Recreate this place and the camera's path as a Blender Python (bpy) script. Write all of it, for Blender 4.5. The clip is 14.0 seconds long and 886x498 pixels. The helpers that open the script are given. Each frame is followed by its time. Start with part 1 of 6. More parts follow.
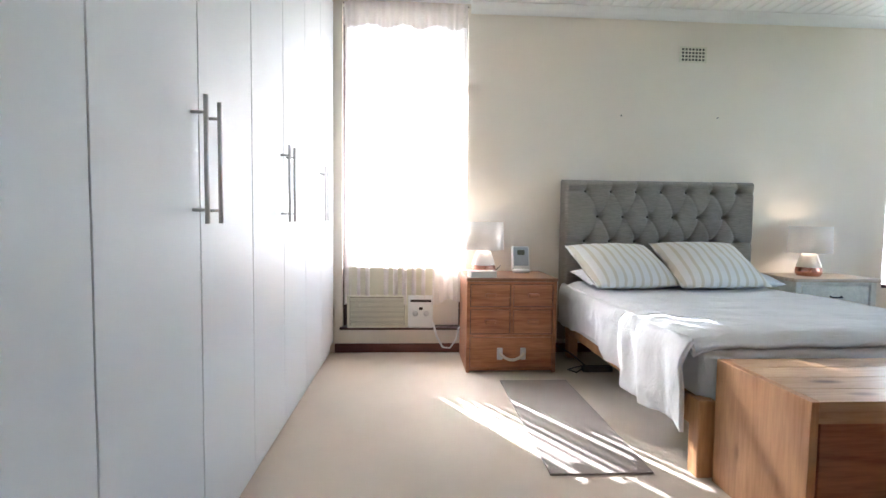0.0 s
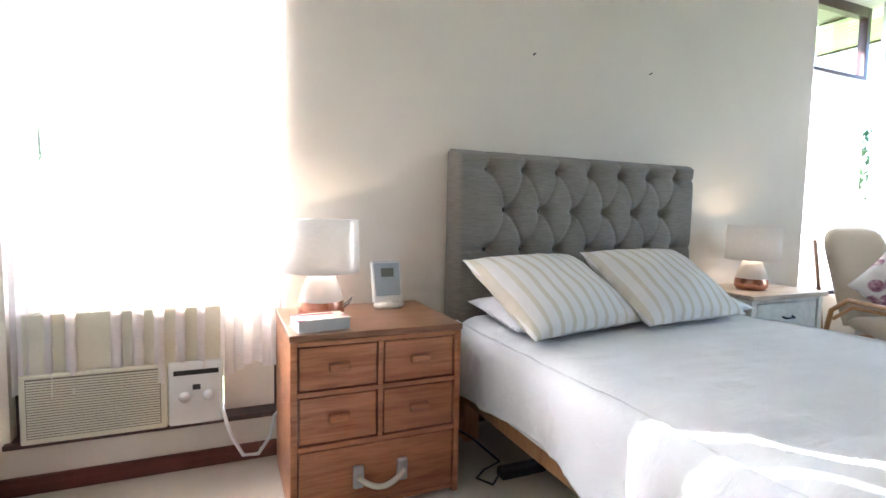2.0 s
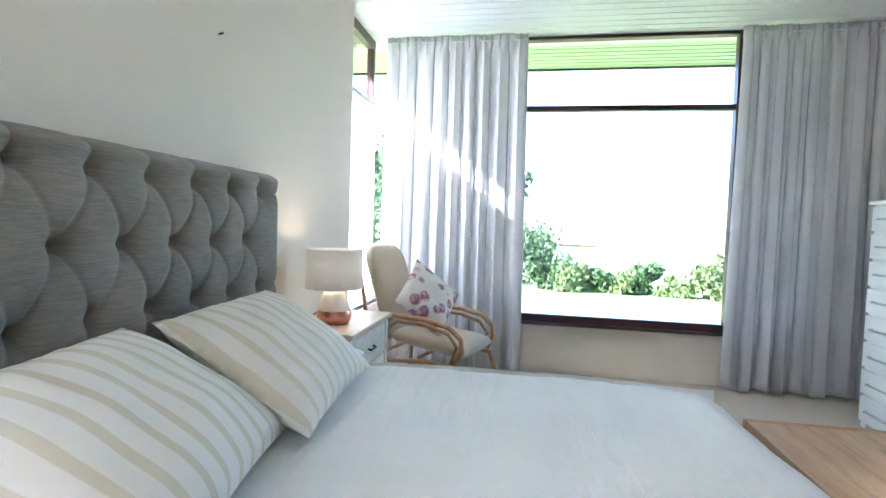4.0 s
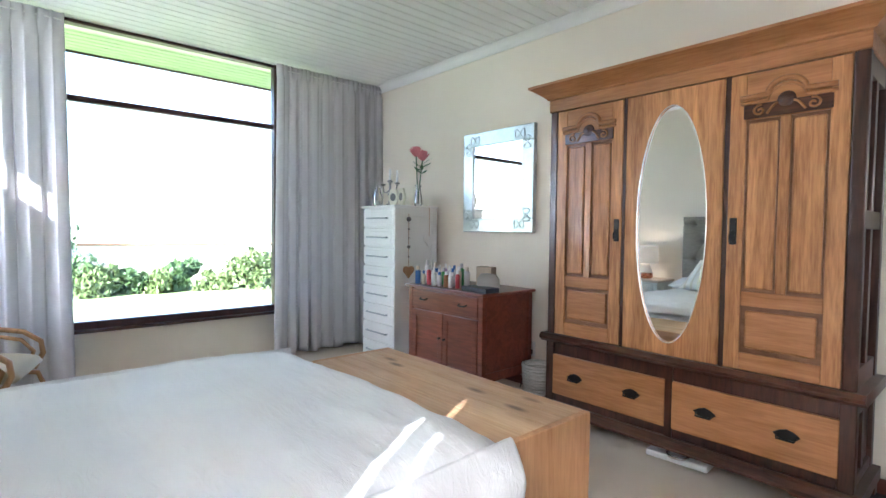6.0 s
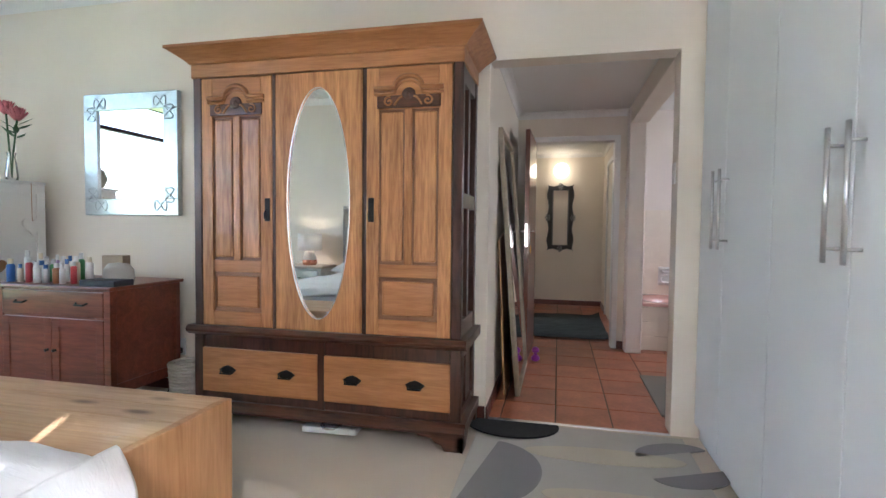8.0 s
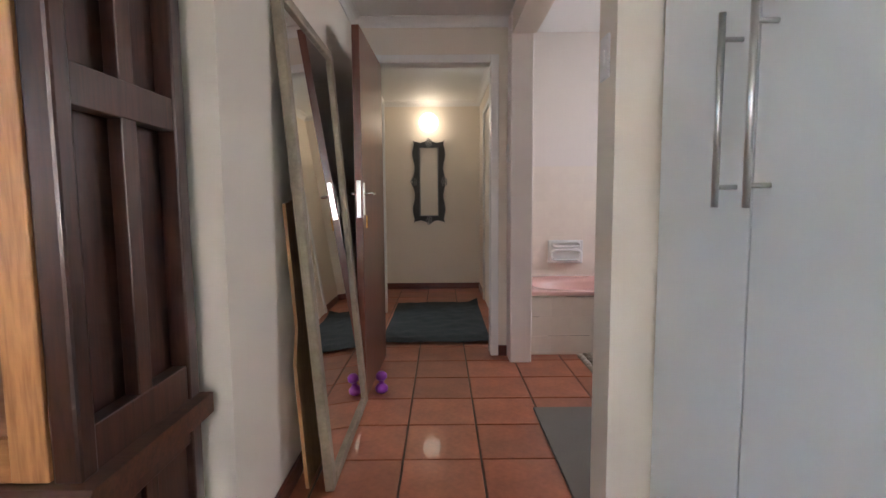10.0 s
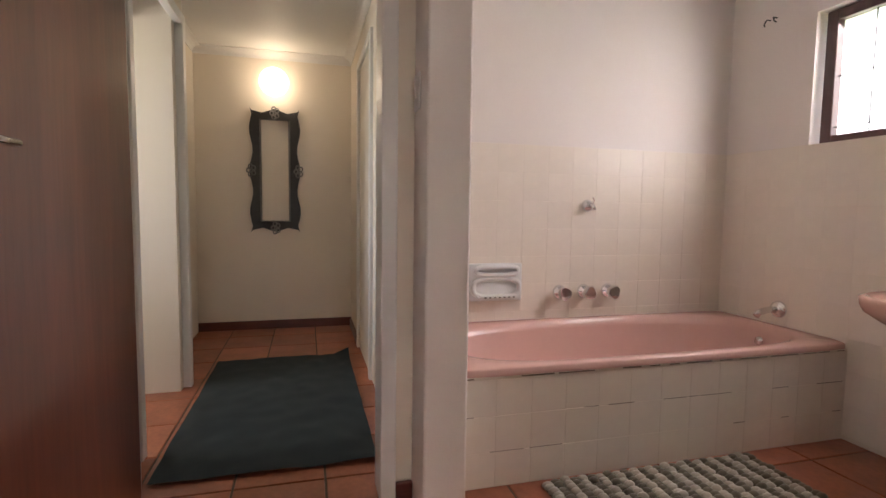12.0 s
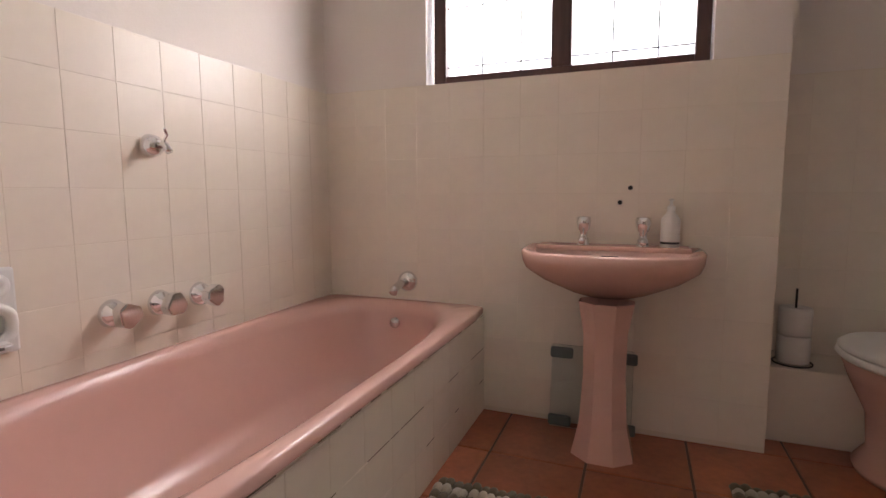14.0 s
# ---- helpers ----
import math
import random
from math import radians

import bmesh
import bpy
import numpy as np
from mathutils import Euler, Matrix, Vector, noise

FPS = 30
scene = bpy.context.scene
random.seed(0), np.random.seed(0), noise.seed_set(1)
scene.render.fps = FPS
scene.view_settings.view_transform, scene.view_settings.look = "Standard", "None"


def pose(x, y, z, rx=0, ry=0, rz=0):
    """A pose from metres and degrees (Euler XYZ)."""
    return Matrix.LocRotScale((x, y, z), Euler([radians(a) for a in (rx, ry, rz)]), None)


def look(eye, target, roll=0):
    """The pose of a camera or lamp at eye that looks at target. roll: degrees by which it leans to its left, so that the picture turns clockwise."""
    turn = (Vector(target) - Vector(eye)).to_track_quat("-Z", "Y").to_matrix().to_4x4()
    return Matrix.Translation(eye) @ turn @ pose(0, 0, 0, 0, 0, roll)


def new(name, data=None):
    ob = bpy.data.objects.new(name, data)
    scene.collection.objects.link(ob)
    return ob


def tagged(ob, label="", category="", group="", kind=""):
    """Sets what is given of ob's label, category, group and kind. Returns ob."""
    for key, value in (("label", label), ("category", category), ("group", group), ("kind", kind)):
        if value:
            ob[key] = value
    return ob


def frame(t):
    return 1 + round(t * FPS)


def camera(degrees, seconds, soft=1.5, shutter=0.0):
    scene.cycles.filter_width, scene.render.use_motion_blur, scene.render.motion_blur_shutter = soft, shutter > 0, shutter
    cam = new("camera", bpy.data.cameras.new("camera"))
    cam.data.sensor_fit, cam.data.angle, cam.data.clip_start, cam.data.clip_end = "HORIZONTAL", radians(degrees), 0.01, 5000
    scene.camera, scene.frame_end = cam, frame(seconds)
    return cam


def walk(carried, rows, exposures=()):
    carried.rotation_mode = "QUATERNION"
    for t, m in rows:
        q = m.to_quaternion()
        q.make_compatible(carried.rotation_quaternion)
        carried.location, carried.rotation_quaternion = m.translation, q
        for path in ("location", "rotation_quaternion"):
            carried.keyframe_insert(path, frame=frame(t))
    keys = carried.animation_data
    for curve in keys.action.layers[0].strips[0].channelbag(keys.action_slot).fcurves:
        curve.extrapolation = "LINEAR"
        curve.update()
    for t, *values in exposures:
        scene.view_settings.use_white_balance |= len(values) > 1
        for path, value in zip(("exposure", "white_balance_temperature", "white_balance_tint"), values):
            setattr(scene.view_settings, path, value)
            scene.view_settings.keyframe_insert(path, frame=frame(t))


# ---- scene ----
cam = camera(83.0, 14.0)
PATH = [
    (0, (-0.002, -0.085, 1.106), (0.117, 1.908, 0.988), 0.7),
    (0.5, (0.018, 0.362, 1.101), (0.257, 2.343, 0.973), 0.8),
    (1, (0.057, 0.775, 1.11), (0.461, 2.729, 0.979), 1.0),
    (1.5, (0.082, 1.228, 1.117), (0.644, 3.142, 0.981), 0.9),
    (2, (0.191, 1.688, 1.13), (0.981, 3.519, 0.982), 1.2),
    (2.5, (0.237, 2.075, 1.148), (1.361, 3.722, 1.002), 1.4),
    (3, (0.376, 2.485, 1.155), (1.878, 3.799, 1.024), 1.3),
    (3.5, (0.588, 2.622, 1.183), (2.37, 3.522, 1.07), 1.3),
    (4, (0.648, 2.756, 1.228), (2.617, 3.097, 1.136), 1.8),
    (4.2, (0.623, 2.813, 1.23), (2.618, 2.921, 1.146), 1.7),
    (6.3, (0.147, 3.197, 1.258), (1.52, 1.745, 1.184), 0.6),
    (6.5, (0.133, 3.181, 1.252), (1.418, 1.65, 1.181), 0.6),
    (7, (0.102, 3.127, 1.228), (1.149, 1.425, 1.158), 0.6),
    (7.5, (0.082, 3.086, 1.201), (0.85, 1.24, 1.125), 0.5),
    (8, (0.114, 3.039, 1.17), (0.563, 1.092, 1.088), 0.6),
    (8.5, (0.168, 2.868, 1.115), (0.314, 0.877, 1.008), 0.8),
    (9, (0.088, 2.373, 1.098), (0.101, 0.38, 0.928), 0.6),
    (9.2, (0.034, 2.191, 1.134), (0.05, 0.2, 0.945), -0.1),
    (11.3, (-0.104, 0.033, 1.026), (-0.219, -1.956, 0.855), 0.7),
    (11.5, (-0.116, -0.126, 1.03), (-0.33, -2.107, 0.861), 0.9),
    (12, (-0.162, -0.444, 1.044), (-0.685, -2.368, 0.89), 0.8),
    (12.5, (-0.240, -0.735, 0.983), (-1.143, -2.518, 0.882), 0.6),
    (13, (-0.379, -1.112, 0.960), (-1.694, -2.610, 0.799), 0.9),
    (13.5, (-0.532, -1.325, 0.93), (-2.107, -2.542, 0.737), 0.0),
    (14, (-0.56, -1.549, 0.933), (-2.41, -2.275, 0.716), -0.2),
]
EXPOSURE = [(0.0, 3.2, 5520, 14), (2.2, 3.2, 5550, 15), (4.2, 3.3, 5350, 10), (6.3, 3.25, 5500, 14), (8.4, 3.25, 5520, 14), (9.2, 3.35, 5550, 15), (11.3, 3.05, 6250, 19), (12.5, 3.4, 6350, 19), (14.0, 3.3, 6400, 19)]
walk(cam, [(t, look(eye, target, roll)) for t, eye, target, roll in PATH], EXPOSURE)

# ---- world, sun, light ----
world = bpy.data.worlds.new("sky")
scene.world = world
world.use_nodes = True
wn = world.node_tree
sky = wn.nodes.new("ShaderNodeTexSky")
sky.sky_type, sky.sun_disc = "NISHITA", False
SUN_DIR = Vector((0.40, -0.72, -0.57)).normalized()
sky.sun_elevation = math.asin(-SUN_DIR.z)
sky.sun_rotation = math.atan2(-SUN_DIR.x, -SUN_DIR.y)
wn.links.new(sky.outputs[0], wn.nodes["Background"].inputs[0])
wn.nodes["Background"].inputs[1].default_value = 0.15
sun = new("sun", bpy.data.lights.new("sun", "SUN"))
sun.data.energy, sun.data.angle, sun.data.color = 5.0, radians(0.6), (1.0, 0.94, 0.85)
sun.matrix_world = look((-4, 10, 8), Vector((-4, 10, 8)) + SUN_DIR)


def area(name, eye, target, sx, sy, watts, color=(1, 1, 1)):
    lamp = new(name, bpy.data.lights.new(name, "AREA"))
    lamp.data.shape, lamp.data.size, lamp.data.size_y, lamp.data.energy, lamp.data.color = "RECTANGLE", sx, sy, watts, color
    lamp.matrix_world = look(eye, target)
    return lamp


def bulb(name, place, watts, radius, color):
    lamp = new(name, bpy.data.lights.new(name, "POINT"))
    lamp.data.energy, lamp.data.shadow_soft_size, lamp.data.color = watts, radius, color
    lamp.location = place
    return lamp


area("sky_light_north_window", (-0.07, 4.34, 1.75), (-0.07, 0, 1.2), 0.95, 1.9, 3.6, (1.0, 0.98, 0.95))
area("sky_light_bathroom_window", (-2.88, -1.88, 1.78), (-1.7, -1.85, 0.3), 1.0, 0.6, 2.95, (1.0, 0.91, 0.86))
# fill lamp added in an assumed side room, to lift the hall with daylight
area("hall_fill_side_room", (1.86, -3.1, 1.45), (0, -3.2, 1.1), 0.8, 1.0, 1.7, (1.0, 0.95, 0.88))

# ---- materials ----


def base_material(name):
    m = bpy.data.materials.new(name)
    m.use_nodes = True
    n = m.node_tree
    return m, n, n.nodes["Principled BSDF"]


def coords(n, scale=(1, 1, 1), kind="Object"):
    tc = n.nodes.new("ShaderNodeTexCoord")
    mp = n.nodes.new("ShaderNodeMapping")
    mp.inputs["Scale"].default_value = scale
    n.links.new(tc.outputs[kind], mp.inputs[0])
    return mp.outputs[0]


def noise_node(n, vec, scale, detail=4.0, rough=0.55, distortion=0.0):
    t = n.nodes.new("ShaderNodeTexNoise")
    t.inputs["Scale"].default_value, t.inputs["Detail"].default_value = scale, detail
    t.inputs["Roughness"].default_value, t.inputs["Distortion"].default_value = rough, distortion
    n.links.new(vec, t.inputs["Vector"])
    return t.outputs["Fac"]


def ramp(n, fac, stops):
    r = n.nodes.new("ShaderNodeValToRGB")
    e = r.color_ramp.elements
    e[0].position, e[0].color = stops[0][0], (*stops[0][1], 1)
    e[1].position, e[1].color = stops[-1][0], (*stops[-1][1], 1)
    for p, c in stops[1:-1]:
        q = e.new(p)
        q.color = (*c, 1)
    n.links.new(fac, r.inputs[0])
    return r.outputs[0]


def mixed(n, fac, a, b, mode="MIX"):
    x = n.nodes.new("ShaderNodeMix")
    x.data_type, x.blend_type = "RGBA", mode
    for sock, v in ((x.inputs[0], fac), (x.inputs[6], a), (x.inputs[7], b)):
        if isinstance(v, (int, float)):
            sock.default_value = v
        elif isinstance(v, tuple):
            sock.default_value = (*v, 1)
        else:
            n.links.new(v, sock)
    return x.outputs[2]


def bump(n, bsdf, height, strength, distance=0.01):
    b = n.nodes.new("ShaderNodeBump")
    b.inputs["Strength"].default_value, b.inputs["Distance"].default_value = strength, distance
    n.links.new(height, b.inputs["Height"])
    n.links.new(b.outputs[0], bsdf.inputs["Normal"])


def shade(c, k):
    return tuple(min(1.0, v * k) for v in c)


def plain(name, c, rough=0.5, var=0.08, big=2.0, fine=60.0, bumps=0.15, metal=0.0, coat=0.0, dist=0.003, per_object=0.0):
    m, n, p = base_material(name)
    v = coords(n)
    a = ramp(n, noise_node(n, v, big, 5), [(0.3, shade(c, 1 - var)), (0.7, shade(c, 1 + var))])
    g = noise_node(n, v, fine, 3)
    col = mixed(n, 0.35, a, ramp(n, g, [(0.25, shade(c, 1 - 1.3 * var)), (0.75, shade(c, 1 + var))]))
    if per_object:
        oi = n.nodes.new("ShaderNodeObjectInfo")
        col = mixed(n, 1.0, col, ramp(n, oi.outputs["Random"], [(0.0, (1 - per_object,) * 3), (1.0, (1.0, 1.0, 1.0))]), "MULTIPLY")
    n.links.new(col, p.inputs["Base Color"])
    p.inputs["Roughness"].default_value, p.inputs["Metallic"].default_value = rough, metal
    p.inputs["Coat Weight"].default_value = coat
    if bumps:
        bump(n, p, g, bumps, dist)
    return m


def wood(name, dark, light, axis="x", rough=0.45, scale=1.0, knots=0.0, coat=0.1, stain=0.0):
    m, n, p = base_material(name)
    s = {"x": (1.2, 14, 14), "y": (14, 1.2, 14), "z": (14, 14, 1.2)}[axis]
    s = tuple(q * scale for q in s)
    v = coords(n, s)
    g = noise_node(n, v, 1.0, 6, 0.6, 1.2)
    f = noise_node(n, coords(n, tuple(q * 7 for q in s)), 1.0, 3, 0.5, 0.3)
    mid = tuple((a + b) / 2 for a, b in zip(dark, light))
    col = ramp(n, g, [(0.3, dark), (0.5, mid), (0.68, light)])
    col = mixed(n, 0.3, col, ramp(n, f, [(0.35, dark), (0.6, light)]))
    if stain:
        big = noise_node(n, coords(n), 2.2, 4)
        col = mixed(n, ramp(n, big, [(0.45, (0, 0, 0)), (0.75, (stain,) * 3)]), col, shade(dark, 0.45))
    if knots:
        vo = n.nodes.new("ShaderNodeTexVoronoi")
        k = {"x": (2.2, 6.5, 6.5), "y": (6.5, 2.2, 6.5), "z": (6.5, 6.5, 2.2)}[axis]
        n.links.new(coords(n, k), vo.inputs["Vector"])
        vo.inputs["Scale"].default_value = 1.0
        kf = ramp(n, vo.outputs["Distance"], [(0.06, (knots,) * 3), (0.17, (0, 0, 0))])
        col = mixed(n, kf, col, shade(dark, 0.35))
    n.links.new(col, p.inputs["Base Color"])
    p.inputs["Roughness"].default_value, p.inputs["Coat Weight"].default_value = rough, coat
    bump(n, p, f, 0.12, 0.002)
    return m


def cloth(name, c, weave=500.0, var=0.06, rough=0.95, bumps=0.3, sheen=0.2, slub=0.0):
    m, n, p = base_material(name)
    v = coords(n)
    col = ramp(n, noise_node(n, v, 3.0, 6), [(0.3, shade(c, 1 - var)), (0.7, shade(c, 1 + var))])
    g = noise_node(n, v, weave, 2)
    if slub:
        q = noise_node(n, coords(n, (18, 18, 240)), 1.0, 4)
        col = mixed(n, slub, col, ramp(n, q, [(0.35, shade(c, 0.55)), (0.65, shade(c, 1.35))]))
    col = mixed(n, 0.3, col, ramp(n, g, [(0.3, shade(c, 0.75)), (0.7, shade(c, 1.15))]))
    n.links.new(col, p.inputs["Base Color"])
    p.inputs["Roughness"].default_value, p.inputs["Sheen Weight"].default_value = rough, sheen
    bump(n, p, g, bumps, 0.002)
    return m


def curtain_cloth(name, c, through_light, clear):
    m, n, p = base_material(name)
    out = n.nodes["Material Output"]
    g = noise_node(n, coords(n, (1, 1, 6)), 40, 3)
    col = ramp(n, g, [(0.3, shade(c, 0.93)), (0.7, c)])
    n.links.new(col, p.inputs["Base Color"])
    p.inputs["Roughness"].default_value = 0.9
    t = n.nodes.new("ShaderNodeBsdfTranslucent")
    n.links.new(col, t.inputs[0])
    a = n.nodes.new("ShaderNodeMixShader")
    a.inputs[0].default_value = through_light
    n.links.new(p.outputs[0], a.inputs[1])
    n.links.new(t.outputs[0], a.inputs[2])
    b = n.nodes.new("ShaderNodeMixShader")
    b.inputs[0].default_value = clear
    e = n.nodes.new("ShaderNodeBsdfTransparent")
    n.links.new(a.outputs[0], b.inputs[1])
    n.links.new(e.outputs[0], b.inputs[2])
    n.links.new(b.outputs[0], out.inputs[0])
    return m


def glow(name, c, strength):
    m, n, p = base_material(name)
    p.inputs["Base Color"].default_value = (*c, 1)
    p.inputs["Emission Color"].default_value = (*c, 1)
    p.inputs["Emission Strength"].default_value = strength
    return m


def glass(name, tint=(1, 1, 1), rough=0.0):
    m, n, p = base_material(name)
    p.inputs["Base Color"].default_value = (*tint, 1)
    p.inputs["Transmission Weight"].default_value, p.inputs["Roughness"].default_value, p.inputs["IOR"].default_value = 1.0, rough, 1.45
    return m


def mirror_glass(name):
    m, n, p = base_material(name)
    p.inputs["Base Color"].default_value = (0.9, 0.91, 0.9, 1)
    p.inputs["Metallic"].default_value, p.inputs["Roughness"].default_value = 1.0, 0.015
    return m


WALL = plain("wall_paint_beige", (0.79, 0.72, 0.615), 0.7, 0.025, 1.2, 180, 0.12)
WHITE_WALL = plain("wall_paint_pale", (0.79, 0.73, 0.68), 0.6, 0.03, 1.5, 150, 0.15)
CEIL = plain("ceiling_paint_white", (0.84, 0.84, 0.81), 0.55, 0.02, 2, 90, 0.1)
TRIM = plain("white_gloss_paint", (0.80, 0.79, 0.76), 0.3, 0.03, 3, 60, 0.05)
WARD = plain("white_melamine", (0.78, 0.80, 0.81), 0.42, 0.015, 1.5, 200, 0.03)
GREY_EDGE = plain("grey_edge_strip", (0.45, 0.47, 0.48), 0.4, 0.03)
CHROME = plain("brushed_steel", (0.62, 0.62, 0.62), 0.28, 0.03, 5, 200, 0.05, metal=1.0)
SHINY = plain("chrome", (0.75, 0.75, 0.75), 0.08, 0.02, 5, 100, 0.0, metal=1.0)
CARPET = plain("cream_carpet", (0.58, 0.50, 0.40), 0.95, 0.07, 1.6, 420, 0.7, dist=0.006)
REDWOOD = wood("red_brown_varnished_wood", (0.07, 0.018, 0.012), (0.16, 0.045, 0.03), "x", 0.3)
DARKFRAME = wood("dark_brown_window_wood", (0.035, 0.014, 0.012), (0.08, 0.03, 0.025), "z", 0.35)
GLASS = glass("window_glass")
TILE = plain("terracotta_tile", (0.44, 0.145, 0.07), 0.4, 0.28, 5, 40, 0.1, coat=0.3, per_object=0.3)
GROUT = plain("grey_brown_grout", (0.14, 0.10, 0.08), 0.9, 0.15, 8, 120, 0.3)
PAINTTILE = plain("cream_painted_wall_tile", (0.82, 0.745, 0.645), 0.36, 0.03, 6, 30, 0.08, coat=0.12, per_object=0.025)
PAINTGROUT = plain("cream_painted_joint", (0.76, 0.68, 0.57), 0.5, 0.05, 6, 60, 0.2)
MIRROR = mirror_glass("mirror_glass")

# ---- building helpers ----


def part(name, bm, material, parent=None, label="", smooth=False):
    me = bpy.data.meshes.new(name)
    bmesh.ops.recalc_face_normals(bm, faces=bm.faces)
    bm.to_mesh(me)
    bm.free()
    me.materials.append(material)
    if smooth:
        for f in me.polygons:
            f.use_smooth = True
    ob = new(name, me)
    ob.parent = parent
    return tagged(ob, label)


def thing(name, label, category, at=(0, 0, 0), rz=0.0, group="", kind=""):
    ob = new(name)
    ob.empty_display_size = 0.1
    ob.matrix_basis = pose(*at, 0, 0, rz)
    return tagged(ob, label, category, group, kind)


def bx(x0, x1, y0, y1, z0, z1, bev=0.0, bm=None, segs=2):
    own = bmesh.new()
    g = bmesh.ops.create_cube(own, size=1.0)
    for v in own.verts:
        v.co = Vector((x0 + (v.co.x + 0.5) * (x1 - x0), y0 + (v.co.y + 0.5) * (y1 - y0), z0 + (v.co.z + 0.5) * (z1 - z0)))
    if bev:
        bmesh.ops.bevel(own, geom=own.edges[:] + own.verts[:], offset=bev, segments=segs, affect="EDGES", profile=0.5)
    return join(bm, own)


def join(bm, own):
    if bm is None:
        return own
    me = bpy.data.meshes.new("tmp")
    own.to_mesh(me)
    own.free()
    bm.from_mesh(me)
    bpy.data.meshes.remove(me)
    return bm


def tube(points, r, sides=8, bm=None, closed=False, taper=None):
    own = bmesh.new()
    pts = [Vector(p) for p in points]
    rings = []
    for i, p in enumerate(pts):
        a = pts[i - 1] if i or closed else pts[i]
        b = pts[(i + 1) % len(pts)] if i < len(pts) - 1 or closed else pts[i]
        d = (b - a).normalized()
        u = d.orthogonal().normalized() if i == 0 else (u - d * u.dot(d)).normalized()
        w = d.cross(u)
        rr = r * (taper[i] if taper else 1.0)
        rings.append([own.verts.new(p + rr * (u * math.cos(t) + w * math.sin(t))) for t in [2 * math.pi * k / sides for k in range(sides)]])
    n = len(rings)
    for i in range(n if closed else n - 1):
        for k in range(sides):
            own.faces.new((rings[i][k], rings[i][(k + 1) % sides], rings[(i + 1) % n][(k + 1) % sides], rings[(i + 1) % n][k]))
    if not closed:
        own.faces.new(rings[0][::-1])
        own.faces.new(rings[-1])
    return join(bm, own)


def lathe(profile, at=(0, 0, 0), sides=28, bm=None, sx=1.0, sy=1.0):
    own = bmesh.new()
    rings = []
    for r, z in profile:
        if r < 1e-5:
            rings.append([own.verts.new((at[0], at[1], at[2] + z))])
        else:
            rings.append([own.verts.new((at[0] + sx * r * math.cos(t), at[1] + sy * r * math.sin(t), at[2] + z)) for t in [2 * math.pi * k / sides for k in range(sides)]])
    for a, b in zip(rings, rings[1:]):
        for k in range(sides):
            q = [a[k % len(a)], a[(k + 1) % len(a)], b[(k + 1) % len(b)], b[k % len(b)]]
            q = list(dict.fromkeys(q))
            if len(q) > 2:
                own.faces.new(q)
    return join(bm, own)


def sheet(nu, nv, fn, bm=None, skip=None):
    own = bmesh.new()
    vs = [[own.verts.new(fn(i / nu, j / nv)) for j in range(nv + 1)] for i in range(nu + 1)]
    for i in range(nu):
        for j in range(nv):
            if skip is None or not skip((i + 0.5) / nu, (j + 0.5) / nv):
                own.faces.new((vs[i][j], vs[i + 1][j], vs[i + 1][j + 1], vs[i][j + 1]))
    return join(bm, own)


def prism(outline, axis, a, b, bm=None, bev=0.0):
    """A flat outline pushed through from a to b along one axis."""
    own = bmesh.new()
    put = {"x": lambda p, q: (q, p[0], p[1]), "y": lambda p, q: (p[0], q, p[1]), "z": lambda p, q: (p[0], p[1], q)}[axis]
    v0 = [own.verts.new(put(p, a)) for p in outline]
    v1 = [own.verts.new(put(p, b)) for p in outline]
    own.faces.new(v0)
    own.faces.new(v1[::-1])
    for i in range(len(outline)):
        j = (i + 1) % len(outline)
        own.faces.new((v0[i], v1[i], v1[j], v0[j]))
    if bev:
        bmesh.ops.bevel(own, geom=own.edges[:], offset=bev, segments=2, affect="EDGES")
    return join(bm, own)


def moved(bm, m):
    bmesh.ops.transform(bm, matrix=m, verts=bm.verts)
    return bm


def structure(name, bm, material, label, category):
    return tagged(part(name, bm, material, None, label), label, category, kind="structure")


# ---- the shell ----
CH, LOW = 2.84, 2.34          # ceiling heights of the bedroom and of the passage
structure("floor_bedroom", bx(-1.4, 5.25, -0.005, 4.3, -0.12, 0.0), CARPET, "cream wall-to-wall carpet of the bedroom", "floor")
structure("floor_passage", bx(-3.2, 1.9, -5.2, -0.01, -0.12, -0.006), GROUT, "grout bed under red terracotta floor tiles", "floor")
bm = bx(-1.4, -0.58, 4.04, 4.29, 0, CH)
bx(-0.58, 0.43, 4.04, 4.29, 0, 0.19, 0, bm)
bx(0.43, 4.09, 4.04, 4.29, 0, CH, 0, bm)
bx(4.09, 5.25, 4.04, 4.29, 0, 0.55, 0, bm)
bx(-0.58, 0.43, 4.04, 4.29, CH - 0.03, CH, 0, bm)
structure("wall_north", bm, WALL, "smooth beige painted wall behind the bed", "wall")
structure("wall_west", bx(-1.4, -1.27, -0.15, 4.04, 0, CH), WALL, "beige painted wall behind the fitted cupboards", "wall")
bm = bx(0.534, 5.25, -0.15, 0.0, 0, CH)
bx(-1.27, -0.53, -0.15, 0.0, 0, CH, 0, bm)
bx(-0.53, 0.534, -0.15, 0.0, 2.18, CH, 0, bm)
structure("wall_south", bm, WALL, "beige painted wall with a wide opening to the passage", "wall")
bm = bx(5.0, 5.25, 0.0, 4.04, 0, 0.44)
bx(5.0, 5.25, 0.0, 0.55, 0.44, CH, 0, bm)
structure("wall_east", bm, WALL, "beige painted wall under the wide garden window", "wall")
